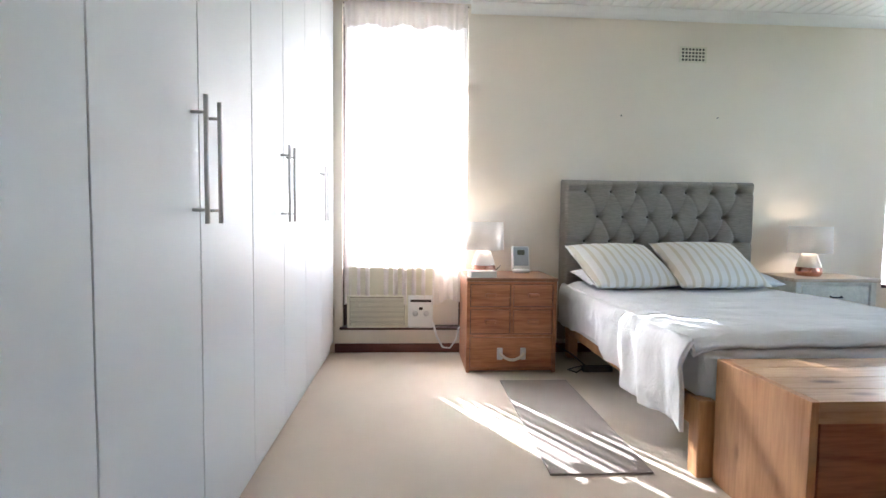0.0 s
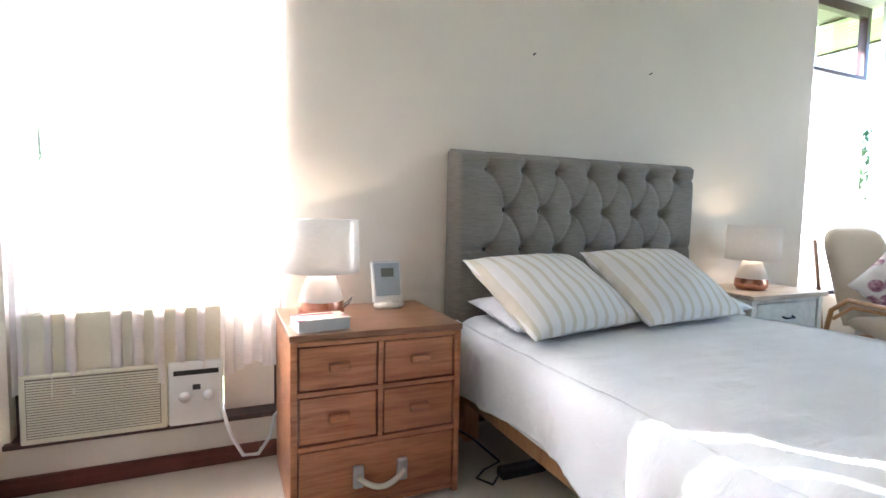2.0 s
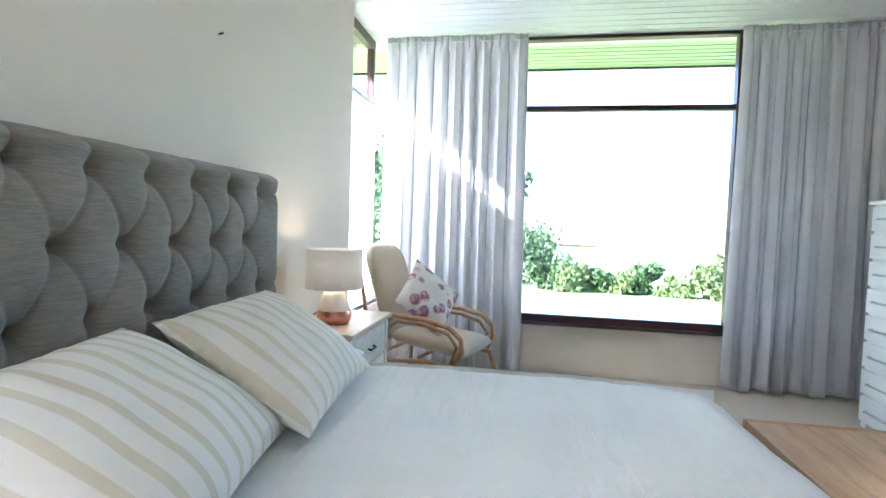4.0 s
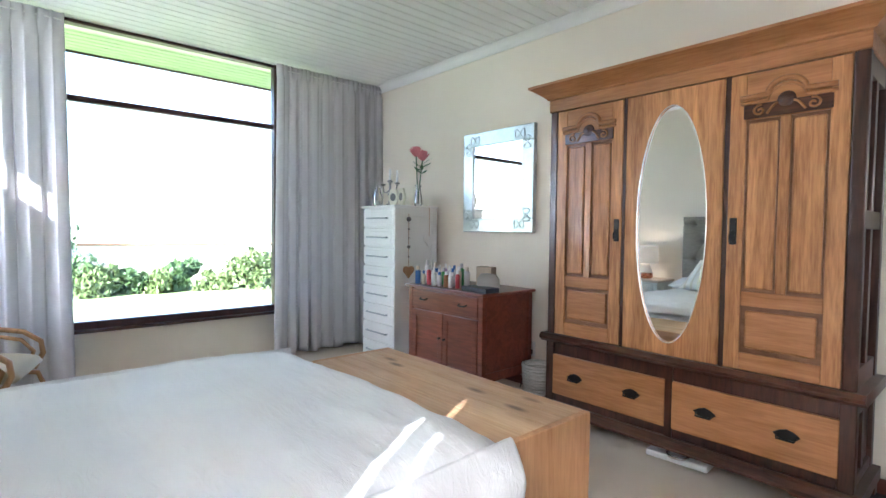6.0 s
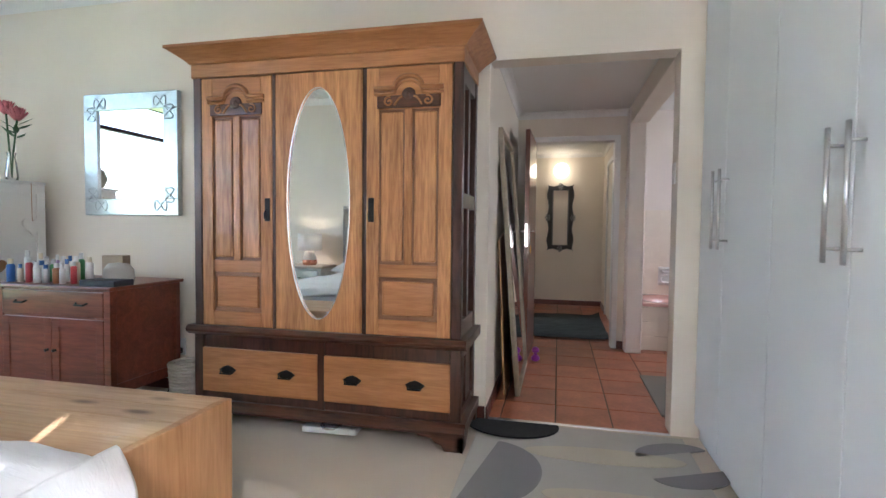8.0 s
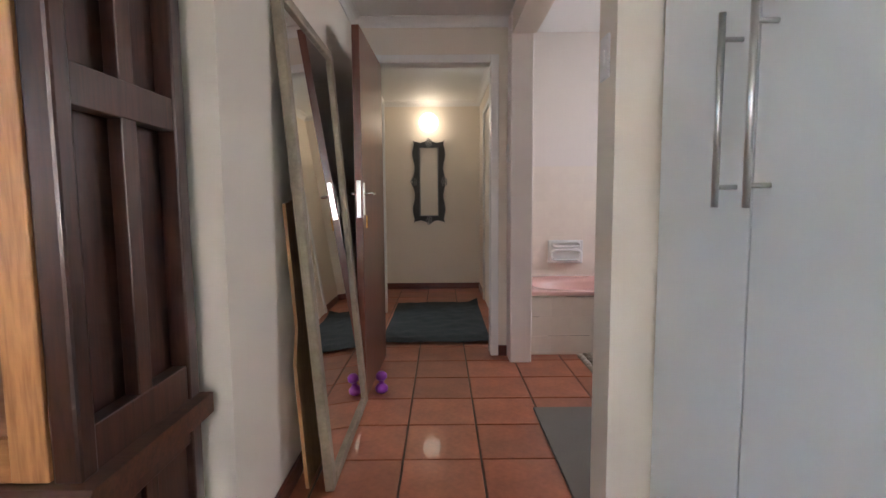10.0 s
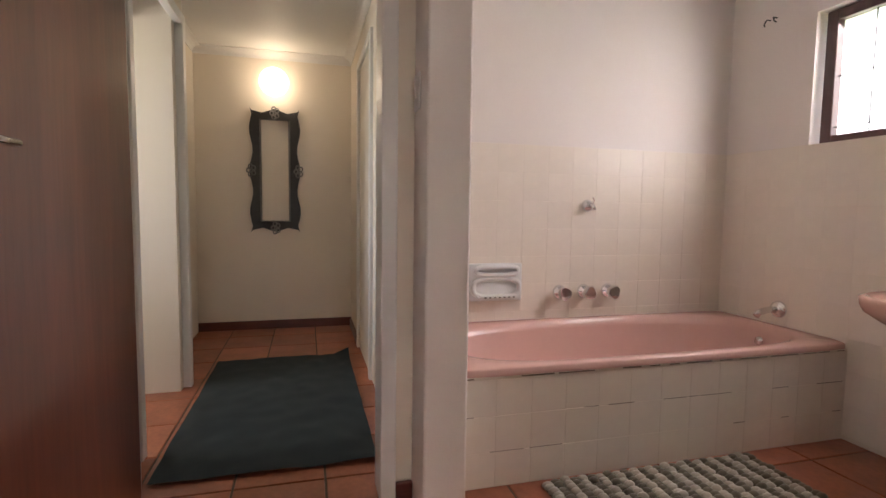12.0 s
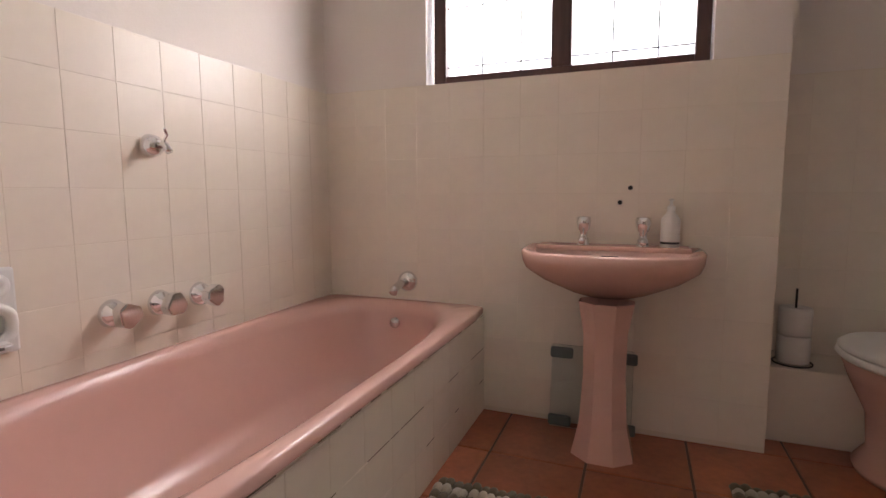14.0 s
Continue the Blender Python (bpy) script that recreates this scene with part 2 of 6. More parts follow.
# ceiling boards along y, joints recessed
own = bmesh.new()
x = -1.4
while x < 5.25:
    bx(x + 0.004, min(x + 0.098, 5.25), -0.15, 4.29, CH, CH + 0.03, 0.003, own, 1)
    x += 0.102
bx(-1.4, 5.25, -0.15, 4.29, CH + 0.012, CH + 0.06, 0, own)
structure("ceiling_bedroom", own, CEIL, "white painted tongue and groove board ceiling", "ceiling")
structure("ceiling_passage", bx(-0.68, 1.9, -5.1, -0.15, LOW, LOW + 0.08), CEIL, "plain white ceiling of the passage", "ceiling")
structure("ceiling_bathroom", bx(-3.2, -0.68, -3.05, -0.15, 2.5, 2.58), CEIL, "plain white bathroom ceiling", "ceiling")


def cornice(name, a, b, inward, z, size=0.075):
    """Coved cornice from a to b, inward: unit vector into the room."""
    a, b, w = Vector((*a, z)), Vector((*b, z)), Vector((*inward, 0))
    prof = [(0.0, 0.0), (0.0, -1.0), (0.12, -1.0), (0.16, -0.82), (0.3, -0.55), (0.55, -0.3), (0.82, -0.16), (1.0, -0.12), (1.0, 0.0)]
    own = bmesh.new()
    r0 = [own.verts.new(a + w * p * size + Vector((0, 0, q * size))) for p, q in prof]
    r1 = [own.verts.new(b + w * p * size + Vector((0, 0, q * size))) for p, q in prof]
    for i in range(len(prof)):
        j = (i + 1) % len(prof)
        own.faces.new((r0[i], r1[i], r1[j], r0[j]))
    own.faces.new(r0)
    own.faces.new(r1[::-1])
    return structure(name, own, TRIM, "white moulded ceiling cornice", "cornice")


cornice("cornice_north", (0.45, 4.04), (4.09, 4.04), (0, -1), CH)
cornice("cornice_south", (-0.6, 0.0), (4.99, 0.0), (0, 1), CH)
cornice("cornice_passage_end", (-0.52, -2.15), (0.534, -2.15), (0, 1), LOW, 0.06)
cornice("cornice_passage_side", (0.534, -2.1), (0.534, -0.15), (-1, 0), LOW, 0.06)
cornice("cornice_hall_end", (-0.54, -4.97), (0.75, -4.97), (0, 1), LOW, 0.06)
cornice("cornice_hall_west", (-0.54, -4.92), (-0.54, -2.27), (1, 0), LOW, 0.06)
cornice("cornice_hall_east", (0.72, -4.92), (0.72, -2.27), (-1, 0), LOW, 0.06)


def skirting(name, x0, x1, y0, y1, h=0.075):
    bm = bx(x0, x1, y0, y1, 0.0, h, 0.004)
    return structure(name, bm, REDWOOD, "dark red-brown wooden skirting board", "baseboard")


skirting("baseboard_north_window", -0.64, 1.2, 4.022, 4.038)
skirting("baseboard_north_bed", 1.2, 4.95, 4.022, 4.038)
skirting("baseboard_south", 0.54, 4.95, 0.002, 0.018)
skirting("baseboard_opening", 0.516, 0.532, -0.15, 0.018)
skirting("baseboard_passage", 0.516, 0.532, -2.1, -0.15)
skirting("baseboard_hall_end", -0.54, 0.75, -4.968, -4.952)
skirting("baseboard_hall_west", -0.538, -0.522, -4.9, -4.3)
skirting("baseboard_hall_east", 0.7, 0.716, -3.3, -2.3)
skirting("baseboard_pillar", -0.52, -0.46, -2.148, -2.13)

# passage, hall and bathroom walls
structure("wall_passage_east", bx(0.534, 0.68, -2.27, -0.15, 0, LOW), WALL, "beige painted passage wall", "wall")
bm = bx(0.40, 0.534, -2.27, -2.15, 0, LOW)
bx(-0.52, -0.42, -2.27, -2.15, 0, LOW, 0, bm)
bx(-0.42, 0.40, -2.27, -2.15, 2.06, LOW, 0, bm)
structure("wall_passage_end", bm, WALL, "beige painted wall round the hall door", "wall")
bm = bx(-0.668, -0.52, -2.27, -1.97, 0, LOW, 0.008)
bx(-0.68, -0.54, -3.0, -2.26, 0, 2.5, 0, bm)
structure("wall_pillar", bm, WHITE_WALL, "pale painted pier between passage and bathroom", "wall")
structure("wall_bathroom_header", bx(-0.68, -0.53, -1.97, -0.15, 2.18, 2.5), WALL, "painted beam over the bathroom opening", "wall")
structure("wall_hall_west", bx(-0.68, -0.54, -5.1, -3.0, 0, LOW), WALL, "beige painted hall wall", "wall")
bm = bx(0.72, 0.86, -5.1, -3.5, 0, LOW)
bx(0.72, 0.86, -2.75, -2.27, 0, LOW, 0, bm)
bx(0.72, 0.86, -3.5, -2.75, 2.04, LOW, 0, bm)
structure("wall_hall_east", bm, WALL, "beige painted hall wall", "wall")
# side room beyond the doorway is unseen, added to house the hall fill lamp
structure("wall_side_room_north", bx(0.86, 1.9, -2.40, -2.27, 0, LOW), WALL, "beige wall of an unseen side room added around the hall fill lamp", "wall")
structure("wall_side_room_south", bx(0.86, 1.9, -4.03, -3.9, 0, LOW), WALL, "beige wall of an unseen side room added around the hall fill lamp", "wall")
bm = bx(1.77, 1.9, -3.9, -3.5, 0, LOW)
bx(1.77, 1.9, -2.7, -2.4, 0, LOW, 0, bm)
bx(1.77, 1.9, -3.5, -2.7, 0, 0.95, 0, bm)
bx(1.77, 1.9, -3.5, -2.7, 1.95, LOW, 0, bm)
structure("wall_side_room_east", bm, WALL, "unseen side room wall, added with an opening for the hall fill lamp", "wall")
structure("wall_hall_return", bx(0.534, 0.72, -2.40, -2.27, 0, LOW), WALL, "short beige return wall beside the hall door", "wall")
structure("wall_hall_end", bx(-0.68, 0.86, -5.1, -4.97, 0, LOW), WALL, "beige painted end wall of the hall", "wall")
structure("wall_bathroom_south", bx(-2.75, -0.68, -3.05, -2.93, 0, 2.5), WHITE_WALL, "pale painted bathroom wall above the tiling", "wall")
bm = bx(-2.85, -2.59, -3.05, -2.42, 0, 2.5)
bx(-2.85, -2.59, -1.33, -1.10, 0, 2.5, 0, bm)
bx(-2.85, -2.59, -2.42, -1.33, 0, 1.38, 0, bm)
bx(-2.85, -2.59, -2.42, -1.33, 2.04, 2.5, 0, bm)
structure("wall_bathroom_west", bm, WHITE_WALL, "pale painted bathroom wall with a high window", "wall")
bm = bx(-3.1, -2.96, -1.10, -0.15, 0, 2.5)
bx(-2.96, -2.85, -1.16, -1.10, 0, 2.5, 0, bm)
structure("wall_bathroom_recess", bm, WHITE_WALL, "pale painted recess wall behind the toilet", "wall")
structure("wall_bathroom_north", bx(-3.1, -1.27, -0.15, -0.03, 0, 2.5), WHITE_WALL, "pale painted bathroom wall", "wall")
structure("carpet_strip", bx(-0.53, 0.534, -0.015, 0.012, 0.0, 0.006, 0.002), CHROME, "thin metal strip between carpet and tiles", "trim")

# garden ground
GRASS = plain("dry_lawn", (0.26, 0.32, 0.12), 0.95, 0.25, 0.4, 30, 0.4)
structure("ground", bx(-400, 400, -400, 400, -0.35, -0.2), GRASS, "pale sunlit lawn around the house", "ground")

# ---- fitted cupboards ----
LINES = [0.012, 0.42, 0.965, 1.485, 1.985, 2.475, 2.98, 3.48, 4.03]
for i in range(0, 8, 2):
    a, b, c = LINES[i], LINES[i + 1], LINES[i + 2]
    cup = thing("fitted_cupboard", "tall white built-in cupboard with two plain doors", "cupboard", (-0.65, a, 0), group="built-in cupboards along the wall")
    part("body", bx(-0.58, -0.022, 0.002, c - a - 0.002, 0.10, CH - 0.02), WARD, cup)
    part("plinth", bx(-0.58, -0.03, 0.001, c - a - 0.001, 0.0, 0.10), WARD, cup)
    for d0, d1, hy in ((a, b, b - 0.052), (b, c, b + 0.052)):
        door = part("door", bx(-0.02, 0.0, d0 - a + 0.003, d1 - a - 0.003, 0.09, CH - 0.03, 0.002), WARD, cup)
        hy -= a
        bm = tube([(0.042, hy, 1.085), (0.042, hy, 1.46)], 0.007, 12)
        tube([(0.0, hy, 1.125), (0.042, hy, 1.125)], 0.005, 8, bm)
        tube([(0.0, hy, 1.41), (0.042, hy, 1.41)], 0.005, 8, bm)
        part("handle", bm, CHROME, door, "brushed steel bar handle", True)

# ---- bedroom: wood and cloth materials ----
PINE = wood("pale_oiled_pine", (0.42, 0.24, 0.12), (0.62, 0.42, 0.25), "x", 0.5, 0.8, 0.9)
PINE_Z = wood("orange_pine", (0.36, 0.17, 0.065), (0.58, 0.32, 0.15), "z", 0.5, 0.8, 0.9)
CHEST_RED = wood("old_red_pine", (0.22, 0.07, 0.025), (0.50, 0.21, 0.09), "x", 0.5, 1.0, 0.8)
CHEST_TOP = wood("worn_brown_pine", (0.16, 0.07, 0.03), (0.30, 0.15, 0.075), "x", 0.4, 1.0, 0.5, stain=0.5)
OAK = wood("golden_oregon_wood", (0.22, 0.075, 0.018), (0.64, 0.32, 0.12), "z", 0.42, 1.0, 0.0, 0.25)
OAK_X = wood("golden_oregon_wood_across", (0.26, 0.095, 0.025), (0.48, 0.22, 0.08), "x", 0.42, 1.0, 0.0, 0.25)
BURNT = wood("dark_stained_wood", (0.018, 0.008, 0.006), (0.085, 0.03, 0.018), "z", 0.3, 1.0, 0.0, 0.4)
BURNT_X = wood("dark_stained_wood_across", (0.022, 0.009, 0.006), (0.12, 0.042, 0.02), "x", 0.3, 1.0, 0.0, 0.4)
MAHOG = wood("red_mahogany", (0.12, 0.032, 0.017), (0.28, 0.08, 0.042), "x", 0.3, 1.0, 0.0, 0.4)
CANE = wood("honey_cane", (0.30, 0.15, 0.06), (0.50, 0.28, 0.13), "z", 0.4)
DISTRESS = plain("distressed_white_paint", (0.62, 0.60, 0.52), 0.6, 0.22, 9, 60, 0.3)
DIST_TOP = wood("scrubbed_whitewashed_top", (0.40, 0.30, 0.20), (0.66, 0.57, 0.45), "x", 0.6, 0.8, 0.5)


def creased_linen(name, c):
    m, n, p = base_material(name)
    v = coords(n)
    n.links.new(ramp(n, noise_node(n, v, 3.0, 5), [(0.3, shade(c, 0.97)), (0.7, shade(c, 1.02))]), p.inputs["Base Color"])
    p.inputs["Roughness"].default_value, p.inputs["Sheen Weight"].default_value = 0.9, 0.15
    crease = noise_node(n, coords(n, (7, 22, 12)), 1.0, 5, 0.6, 1.6)
    fold = noise_node(n, coords(n, (5, 3, 4)), 1.0, 3, 0.5, 1.0)
    bump(n, p, mixed(n, 0.55, crease, fold), 0.45, 0.025)
    return m


LINEN = creased_linen("white_cotton_bedding", (0.78, 0.79, 0.80))
GREYCLOTH = cloth("grey_chenille", (0.265, 0.243, 0.205), 260, 0.16, bumps=0.5, sheen=0.15, slub=0.5)
BUTTON = cloth("grey_button_cloth", (0.12, 0.115, 0.10), 400, 0.08)
CURTAIN = curtain_cloth("lilac_grey_curtain", (0.74, 0.715, 0.73), 0.32, 0.0)
SHEER = curtain_cloth("white_sheer_curtain", (0.82, 0.76, 0.72), 0.32, 0.03)
BLACKIRON = plain("black_iron", (0.03, 0.03, 0.03), 0.45, 0.2, 20, 120, 0.3, metal=0.6)
COPPER = plain("copper_glaze", (0.60, 0.27, 0.18), 0.25, 0.06, 8, 80, 0.05, metal=0.8)
CERAMIC = plain("grey_white_ceramic", (0.62, 0.58, 0.53), 0.5, 0.04)
PLASTIC = plain("white_plastic", (0.76, 0.76, 0.74), 0.35, 0.02, 4, 60, 0.02)
BLACKP = plain("black_plastic", (0.02, 0.02, 0.022), 0.5, 0.1)
CREAMP = plain("cream_aged_plastic", (0.68, 0.64, 0.50), 0.45, 0.05)


def striped(name):
    m, n, p = base_material(name)
    sep = n.nodes.new("ShaderNodeSeparateXYZ")
    n.links.new(coords(n, (1, 1, 1)), sep.inputs[0])
    w = n.nodes.new("ShaderNodeMath")
    w.operation = "MULTIPLY"
    w.inputs[1].default_value = 2 * math.pi / 0.070
    n.links.new(sep.outputs[0], w.inputs[0])
    s = n.nodes.new("ShaderNodeMath")
    s.operation = "SINE"
    n.links.new(w.outputs[0], s.inputs[0])
    f = ramp(n, s.outputs[0], [(0.40, (0, 0, 0)), (0.60, (1, 1, 1))])
    col = mixed(n, f, (0.79, 0.77, 0.74), (0.66, 0.61, 0.51))
    g = noise_node(n, coords(n), 500, 2)
    n.links.new(col, p.inputs["Base Color"])
    p.inputs["Roughness"].default_value = 0.95
    bump(n, p, g, 0.15, 0.002)
    return m


STRIPE = striped("beige_striped_cotton")


def smooth_noise(p, s, seed=0.0):
    return noise.noise(Vector(p) * s + Vector((seed, seed * 1.7, seed * 0.3)))


# ---- bed ----
bed = thing("bed", "queen bed with rumpled white duvet and grey buttoned headboard", "bed", (0, 0, 0))
HX0, HX1, HY, HZ0, HZ1 = 1.206, 2.834, 3.935, 0.25, 1.443
BUTTONS = [(HX0 + 0.20 + 0.212 * k, z) for z in (1.350, 0.942) for k in range(7)]
BUTTONS += [(HX0 + 0.306 + 0.212 * k, z) for z in (1.146, 0.738) for k in range(6)]


def tuft(u, v):
    x, z = HX0 + u * (HX1 - HX0), HZ0 + v * (HZ1 - HZ0)
    d = 0.0
    if z < 0.55:
        return (x, HY - 0.02, z)
    for a, b in BUTTONS:
        if abs(x - a) > 0.26 or abs(z - b) > 0.36:
            continue
        q = math.hypot(x - a, z - b)
        d += 0.032 * math.exp(-(q / 0.018) ** 2) + 0.026 * math.exp(-(q / 0.055) ** 2)
        for sx in (-1, 1):                     # folds run on the diagonal from button to button
            for sz in (-1, 1):
                ex, ez = 0.106 * sx, 0.204 * sz
                if not (HX0 + 0.15 < a + ex < HX1 - 0.1) or b + ez > 1.40:
                    continue
                t = max(0.0, min(1.0, ((x - a) * ex + (z - b) * ez) / (ex * ex + ez * ez)))
                q = math.hypot(x - a - t * ex, z - b - t * ez)
                k = 0.55 + 0.45 * abs(1 - 2 * t)
                d += k * (0.0042 * math.exp(-(q / 0.0065) ** 2) + 0.0026 * math.exp(-(q / 0.022) ** 2))
        for j in range(5):                     # short creases fan out of each button
            t = j * 1.2566 + a * 7 + b * 3
            along, off = (x - a) * math.cos(t) + (z - b) * math.sin(t), (z - b) * math.cos(t) - (x - a) * math.sin(t)
            if 0 < along < 0.09:
                d += 0.004 * (1 - along / 0.09) * math.exp(-(off / 0.007) ** 2)
        if b > 1.3 and z > b:                  # straight pleats up to the top edge
            d += 0.010 * math.exp(-((x - a) / 0.008) ** 2) + 0.010 * math.exp(-((x - a) / 0.03) ** 2)
        if b in (1.350, 0.942) and (a < HX0 + 0.25 and x < a or a > HX1 - 0.25 and x > a):   # and out to the sides
            d += 0.008 * math.exp(-((z - b) / 0.008) ** 2) + 0.006 * math.exp(-((z - b) / 0.03) ** 2)
    e = min(x - HX0, HX1 - x, HZ1 - z)
    r = max(0.0, 1 - e / 0.045)
    return (x, HY - 0.030 + min(d, 0.075) + 0.075 * r * r, z)


bm = sheet(270, 190, tuft)
bx(HX0 + 0.006, HX1 - 0.006, HY + 0.05, HY + 0.095, 0.12, HZ1 - 0.004, 0.01, bm)
hb = part("headboard", bm, GREYCLOTH, bed, "grey chenille headboard with deep diamond buttoning", True)
for a, b in BUTTONS:
    ob = part("button", lathe([(0.0, 0.006), (0.007, 0.004), (0.011, 0.0), (0.008, -0.004), (0.0, -0.004)], (0, 0, 0), 10), BUTTON, hb, "", True)
    ob.matrix_basis = pose(a, HY + 0.036, b, 90, 0, 0)
BX0, BX1, BY0, BY1 = 1.25, 2.80, 1.96, 3.93
for x0, x1, y0, y1 in ((BX0, BX0 + 0.03, BY0, BY1), (BX1 - 0.03, BX1, BY0, BY1), (BX0, BX1, BY0, BY0 + 0.03)):
    part("rail", bx(x0, x1, y0, y1, 0.20, 0.33, 0.004), PINE_Z, bed)
for x0, y0 in ((BX0 - 0.02, BY0 - 0.01), (BX1 - 0.06, BY0 - 0.01), (BX0, BY1 - 0.1), (BX1 - 0.08, BY1 - 0.1)):
    part("leg", bx(x0, x0 + 0.08, y0, y0 + 0.08, 0.0, 0.34, 0.006), PINE_Z, bed)
part("mattress", bx(BX0 + 0.02, BX1 - 0.02, BY0 + 0.03, BY1, 0.30, 0.56, 0.05, None, 4), LINEN, bed, "", True)
part("valance", bx(BX0 - 0.012, BX0 + 0.018, BY0 + 0.25, BY1 - 0.02, 0.27, 0.40, 0.006), LINEN, bed, "white fitted sheet edge under the duvet")


def duvet(u, v):
    """u across the bed over both sides, v from head to foot."""
    w, drop = BX1 - BX0 + 0.06, 0.36
    L = w + 2 * drop
    s = u * L
    y = 3.88 - v * (3.88 - 1.99)
    hang = 1.0 + 0.22 * smooth_noise((0, y, 0), 1.1, 3) + 0.75 * max(0.0, (v - 0.45) / 0.55) ** 1.5
    top = 0.600 + 0.022 * smooth_noise((s, y, 0), 2.2, 7) + 0.004 * smooth_noise((s, y * 2.0, 0), 6, 1)
    if s < drop or s > drop + w:
        q = (drop - s) if s < drop else (s - drop - w)
        side = -1 if s < drop else 1
        q2 = min(q, drop) * min(1.0, 0.75 * hang) 
        crumple = 1 - abs(smooth_noise((y * 1.5, q * 0.7 + y * 0.6, 0), 6, 9)) * 2.2
        fold = 0.022 * math.sin(y * 17 + 2.2 * math.sin(y * 5) + 4 * q) + 0.024 * smooth_noise((y, q, 0), 7, 5) + 0.016 * crumple
        k = min(1.0, q / 0.10)
        x = (BX0 - 0.03 if side < 0 else BX1 + 0.03) + side * (0.045 * math.sin(k * math.pi / 2) + fold * k * (0.35 + 0.9 * v) * (0.25 + 0.75 * min(1.0, q / drop)))
        z = top - 0.03 * k - max(0.0, q2 - 0.02) * 1.12
        return (x, y, max(0.16, z))
    x = BX0 - 0.03 + (s - drop)
    e = min(s - drop, drop + w - s)
    z = top + 0.012 - 0.05 * max(0.0, 1 - e / 0.12) ** 2
    z += 0.007 * smooth_noise((x * 0.5, y * 3, 0), 3.2, 11) + 0.003 * smooth_noise((x * 0.35, y * 3, 0), 11, 4)
    z += 0.010 * (1 - 2.4 * abs(smooth_noise((x + 0.7 * y, y - 0.5 * x, 0), 3.4, 13))) * min(1.0, max(0.0, v - 0.35) * 2.5) * max(0.0, 1.4 - (x - BX0))
    z -= 0.05 * max(0.0, (v - 0.93) / 0.07) ** 2
    return (x, y, z)


ob = part("duvet", sheet(190, 170, duvet), LINEN, bed, "rumpled white cotton duvet hanging over the sides", True)
so = ob.modifiers.new("thick", "SOLIDIFY")
so.thickness, so.offset = 0.02, -1.0


def pillow(name, label, material, w, h, t, m, group):
    """A stuffed pillow, w wide (local x), h high (local y)."""
    own = bmesh.new()
    for side in (1, -1):
        def f(u, v, side=side):
            a, b = 2 * u - 1, 2 * v - 1
            puff = ((1 - abs(a) ** 2.6) * (1 - abs(b) ** 2.6)) ** 0.55
            pinch = 1 - 0.05 * (1 - abs(a)) * abs(b) - 0.0
            x = a * w / 2 * (1 - 0.05 * (1 - b * b)) 
            y = b * h / 2 * (1 - 0.06 * (1 - a * a))
            wr = 0.010 * smooth_noise((x * 5, y * 5, side), 1.6, w) * puff + 0.006 * smooth_noise((x * 2.2, y * 0.8, side), 11, h) * (1.2 - puff)
            return (x, y, side * (t / 2 * puff) + wr)
        sheet(36, 28, f, own)
    bmesh.ops.remove_doubles(own, verts=own.verts, dist=0.002)
    ob = part(name, own, material, None, "", True)
    ob.matrix_basis = m
    return tagged(ob, label, "pillow", group)


pillow("pillow", "plain white pillow lying flat on the bed", LINEN, 0.68, 0.42, 0.13, pose(1.60, 3.64, 0.675, 8, 0, 3), "pillows on the bed")
pillow("pillow", "plain white pillow lying flat on the bed", LINEN, 0.68, 0.42, 0.13, pose(2.45, 3.68, 0.68, 8, 0, -3), "pillows on the bed")
pillow("pillow", "white pillow with broad beige stripes leaning on the headboard", STRIPE, 0.72, 0.54, 0.20, pose(1.565, 3.57, 0.78, 30, 0, 12), "pillows on the bed")
pillow("pillow", "white pillow with broad beige stripes leaning on the headboard", STRIPE, 0.72, 0.54, 0.20, pose(2.235, 3.58, 0.79, 33, 0, 5), "pillows on the bed")

# ---- chest at the foot of the bed ----
KX0, KX1, KY0, KY1, KZ = 1.285, 2.70, 1.425, 1.93, 0.532
chest = thing("blanket_chest", "knotty pine chest of drawers at the foot of the bed", "chest", (KX0, KY0, 0))
cw, cd = KX1 - KX0, KY1 - KY0
part("end_panel", bx(0, 0.03, 0, cd, 0, KZ, 0.003), PINE_Z, chest)
part("end_panel", bx(cw - 0.03, cw, 0, cd, 0, KZ, 0.003), PINE_Z, chest)
for k in range(4):
    part("top_board", bx(0.031, cw - 0.031, cd * k / 4 + 0.001, cd * (k + 1) / 4 - 0.001, KZ - 0.032, KZ, 0.002), PINE, chest)
part("back_panel", bx(0.03, cw - 0.03, cd - 0.02, cd, 0.0, KZ - 0.033), PINE, chest)
part("base_rail", bx(0.03, cw - 0.03, 0.01, cd - 0.03, 0.03, 0.09), PINE, chest)
part("front_rail", bx(0.03, cw - 0.03, 0.004, 0.03, KZ - 0.075, KZ - 0.033), PINE, chest)
for k in range(2):
    a = 0.045 + k * (cw - 0.09) / 2
    d = part("drawer", bx(a + 0.004, a + (cw - 0.09) / 2 - 0.004, 0.016, cd - 0.05, 0.10, KZ - 0.08, 0.004), CHEST_RED, chest)
    part("knob", lathe([(0, 0.03), (0.016, 0.027), (0.02, 0.018), (0.01, 0.006), (0.012, 0)], (0, 0, 0), 12), CHEST_RED, d, "", True).matrix_basis = pose(a + (cw - 0.09) / 4, 0.016, 0.3, 90, 0, 0)

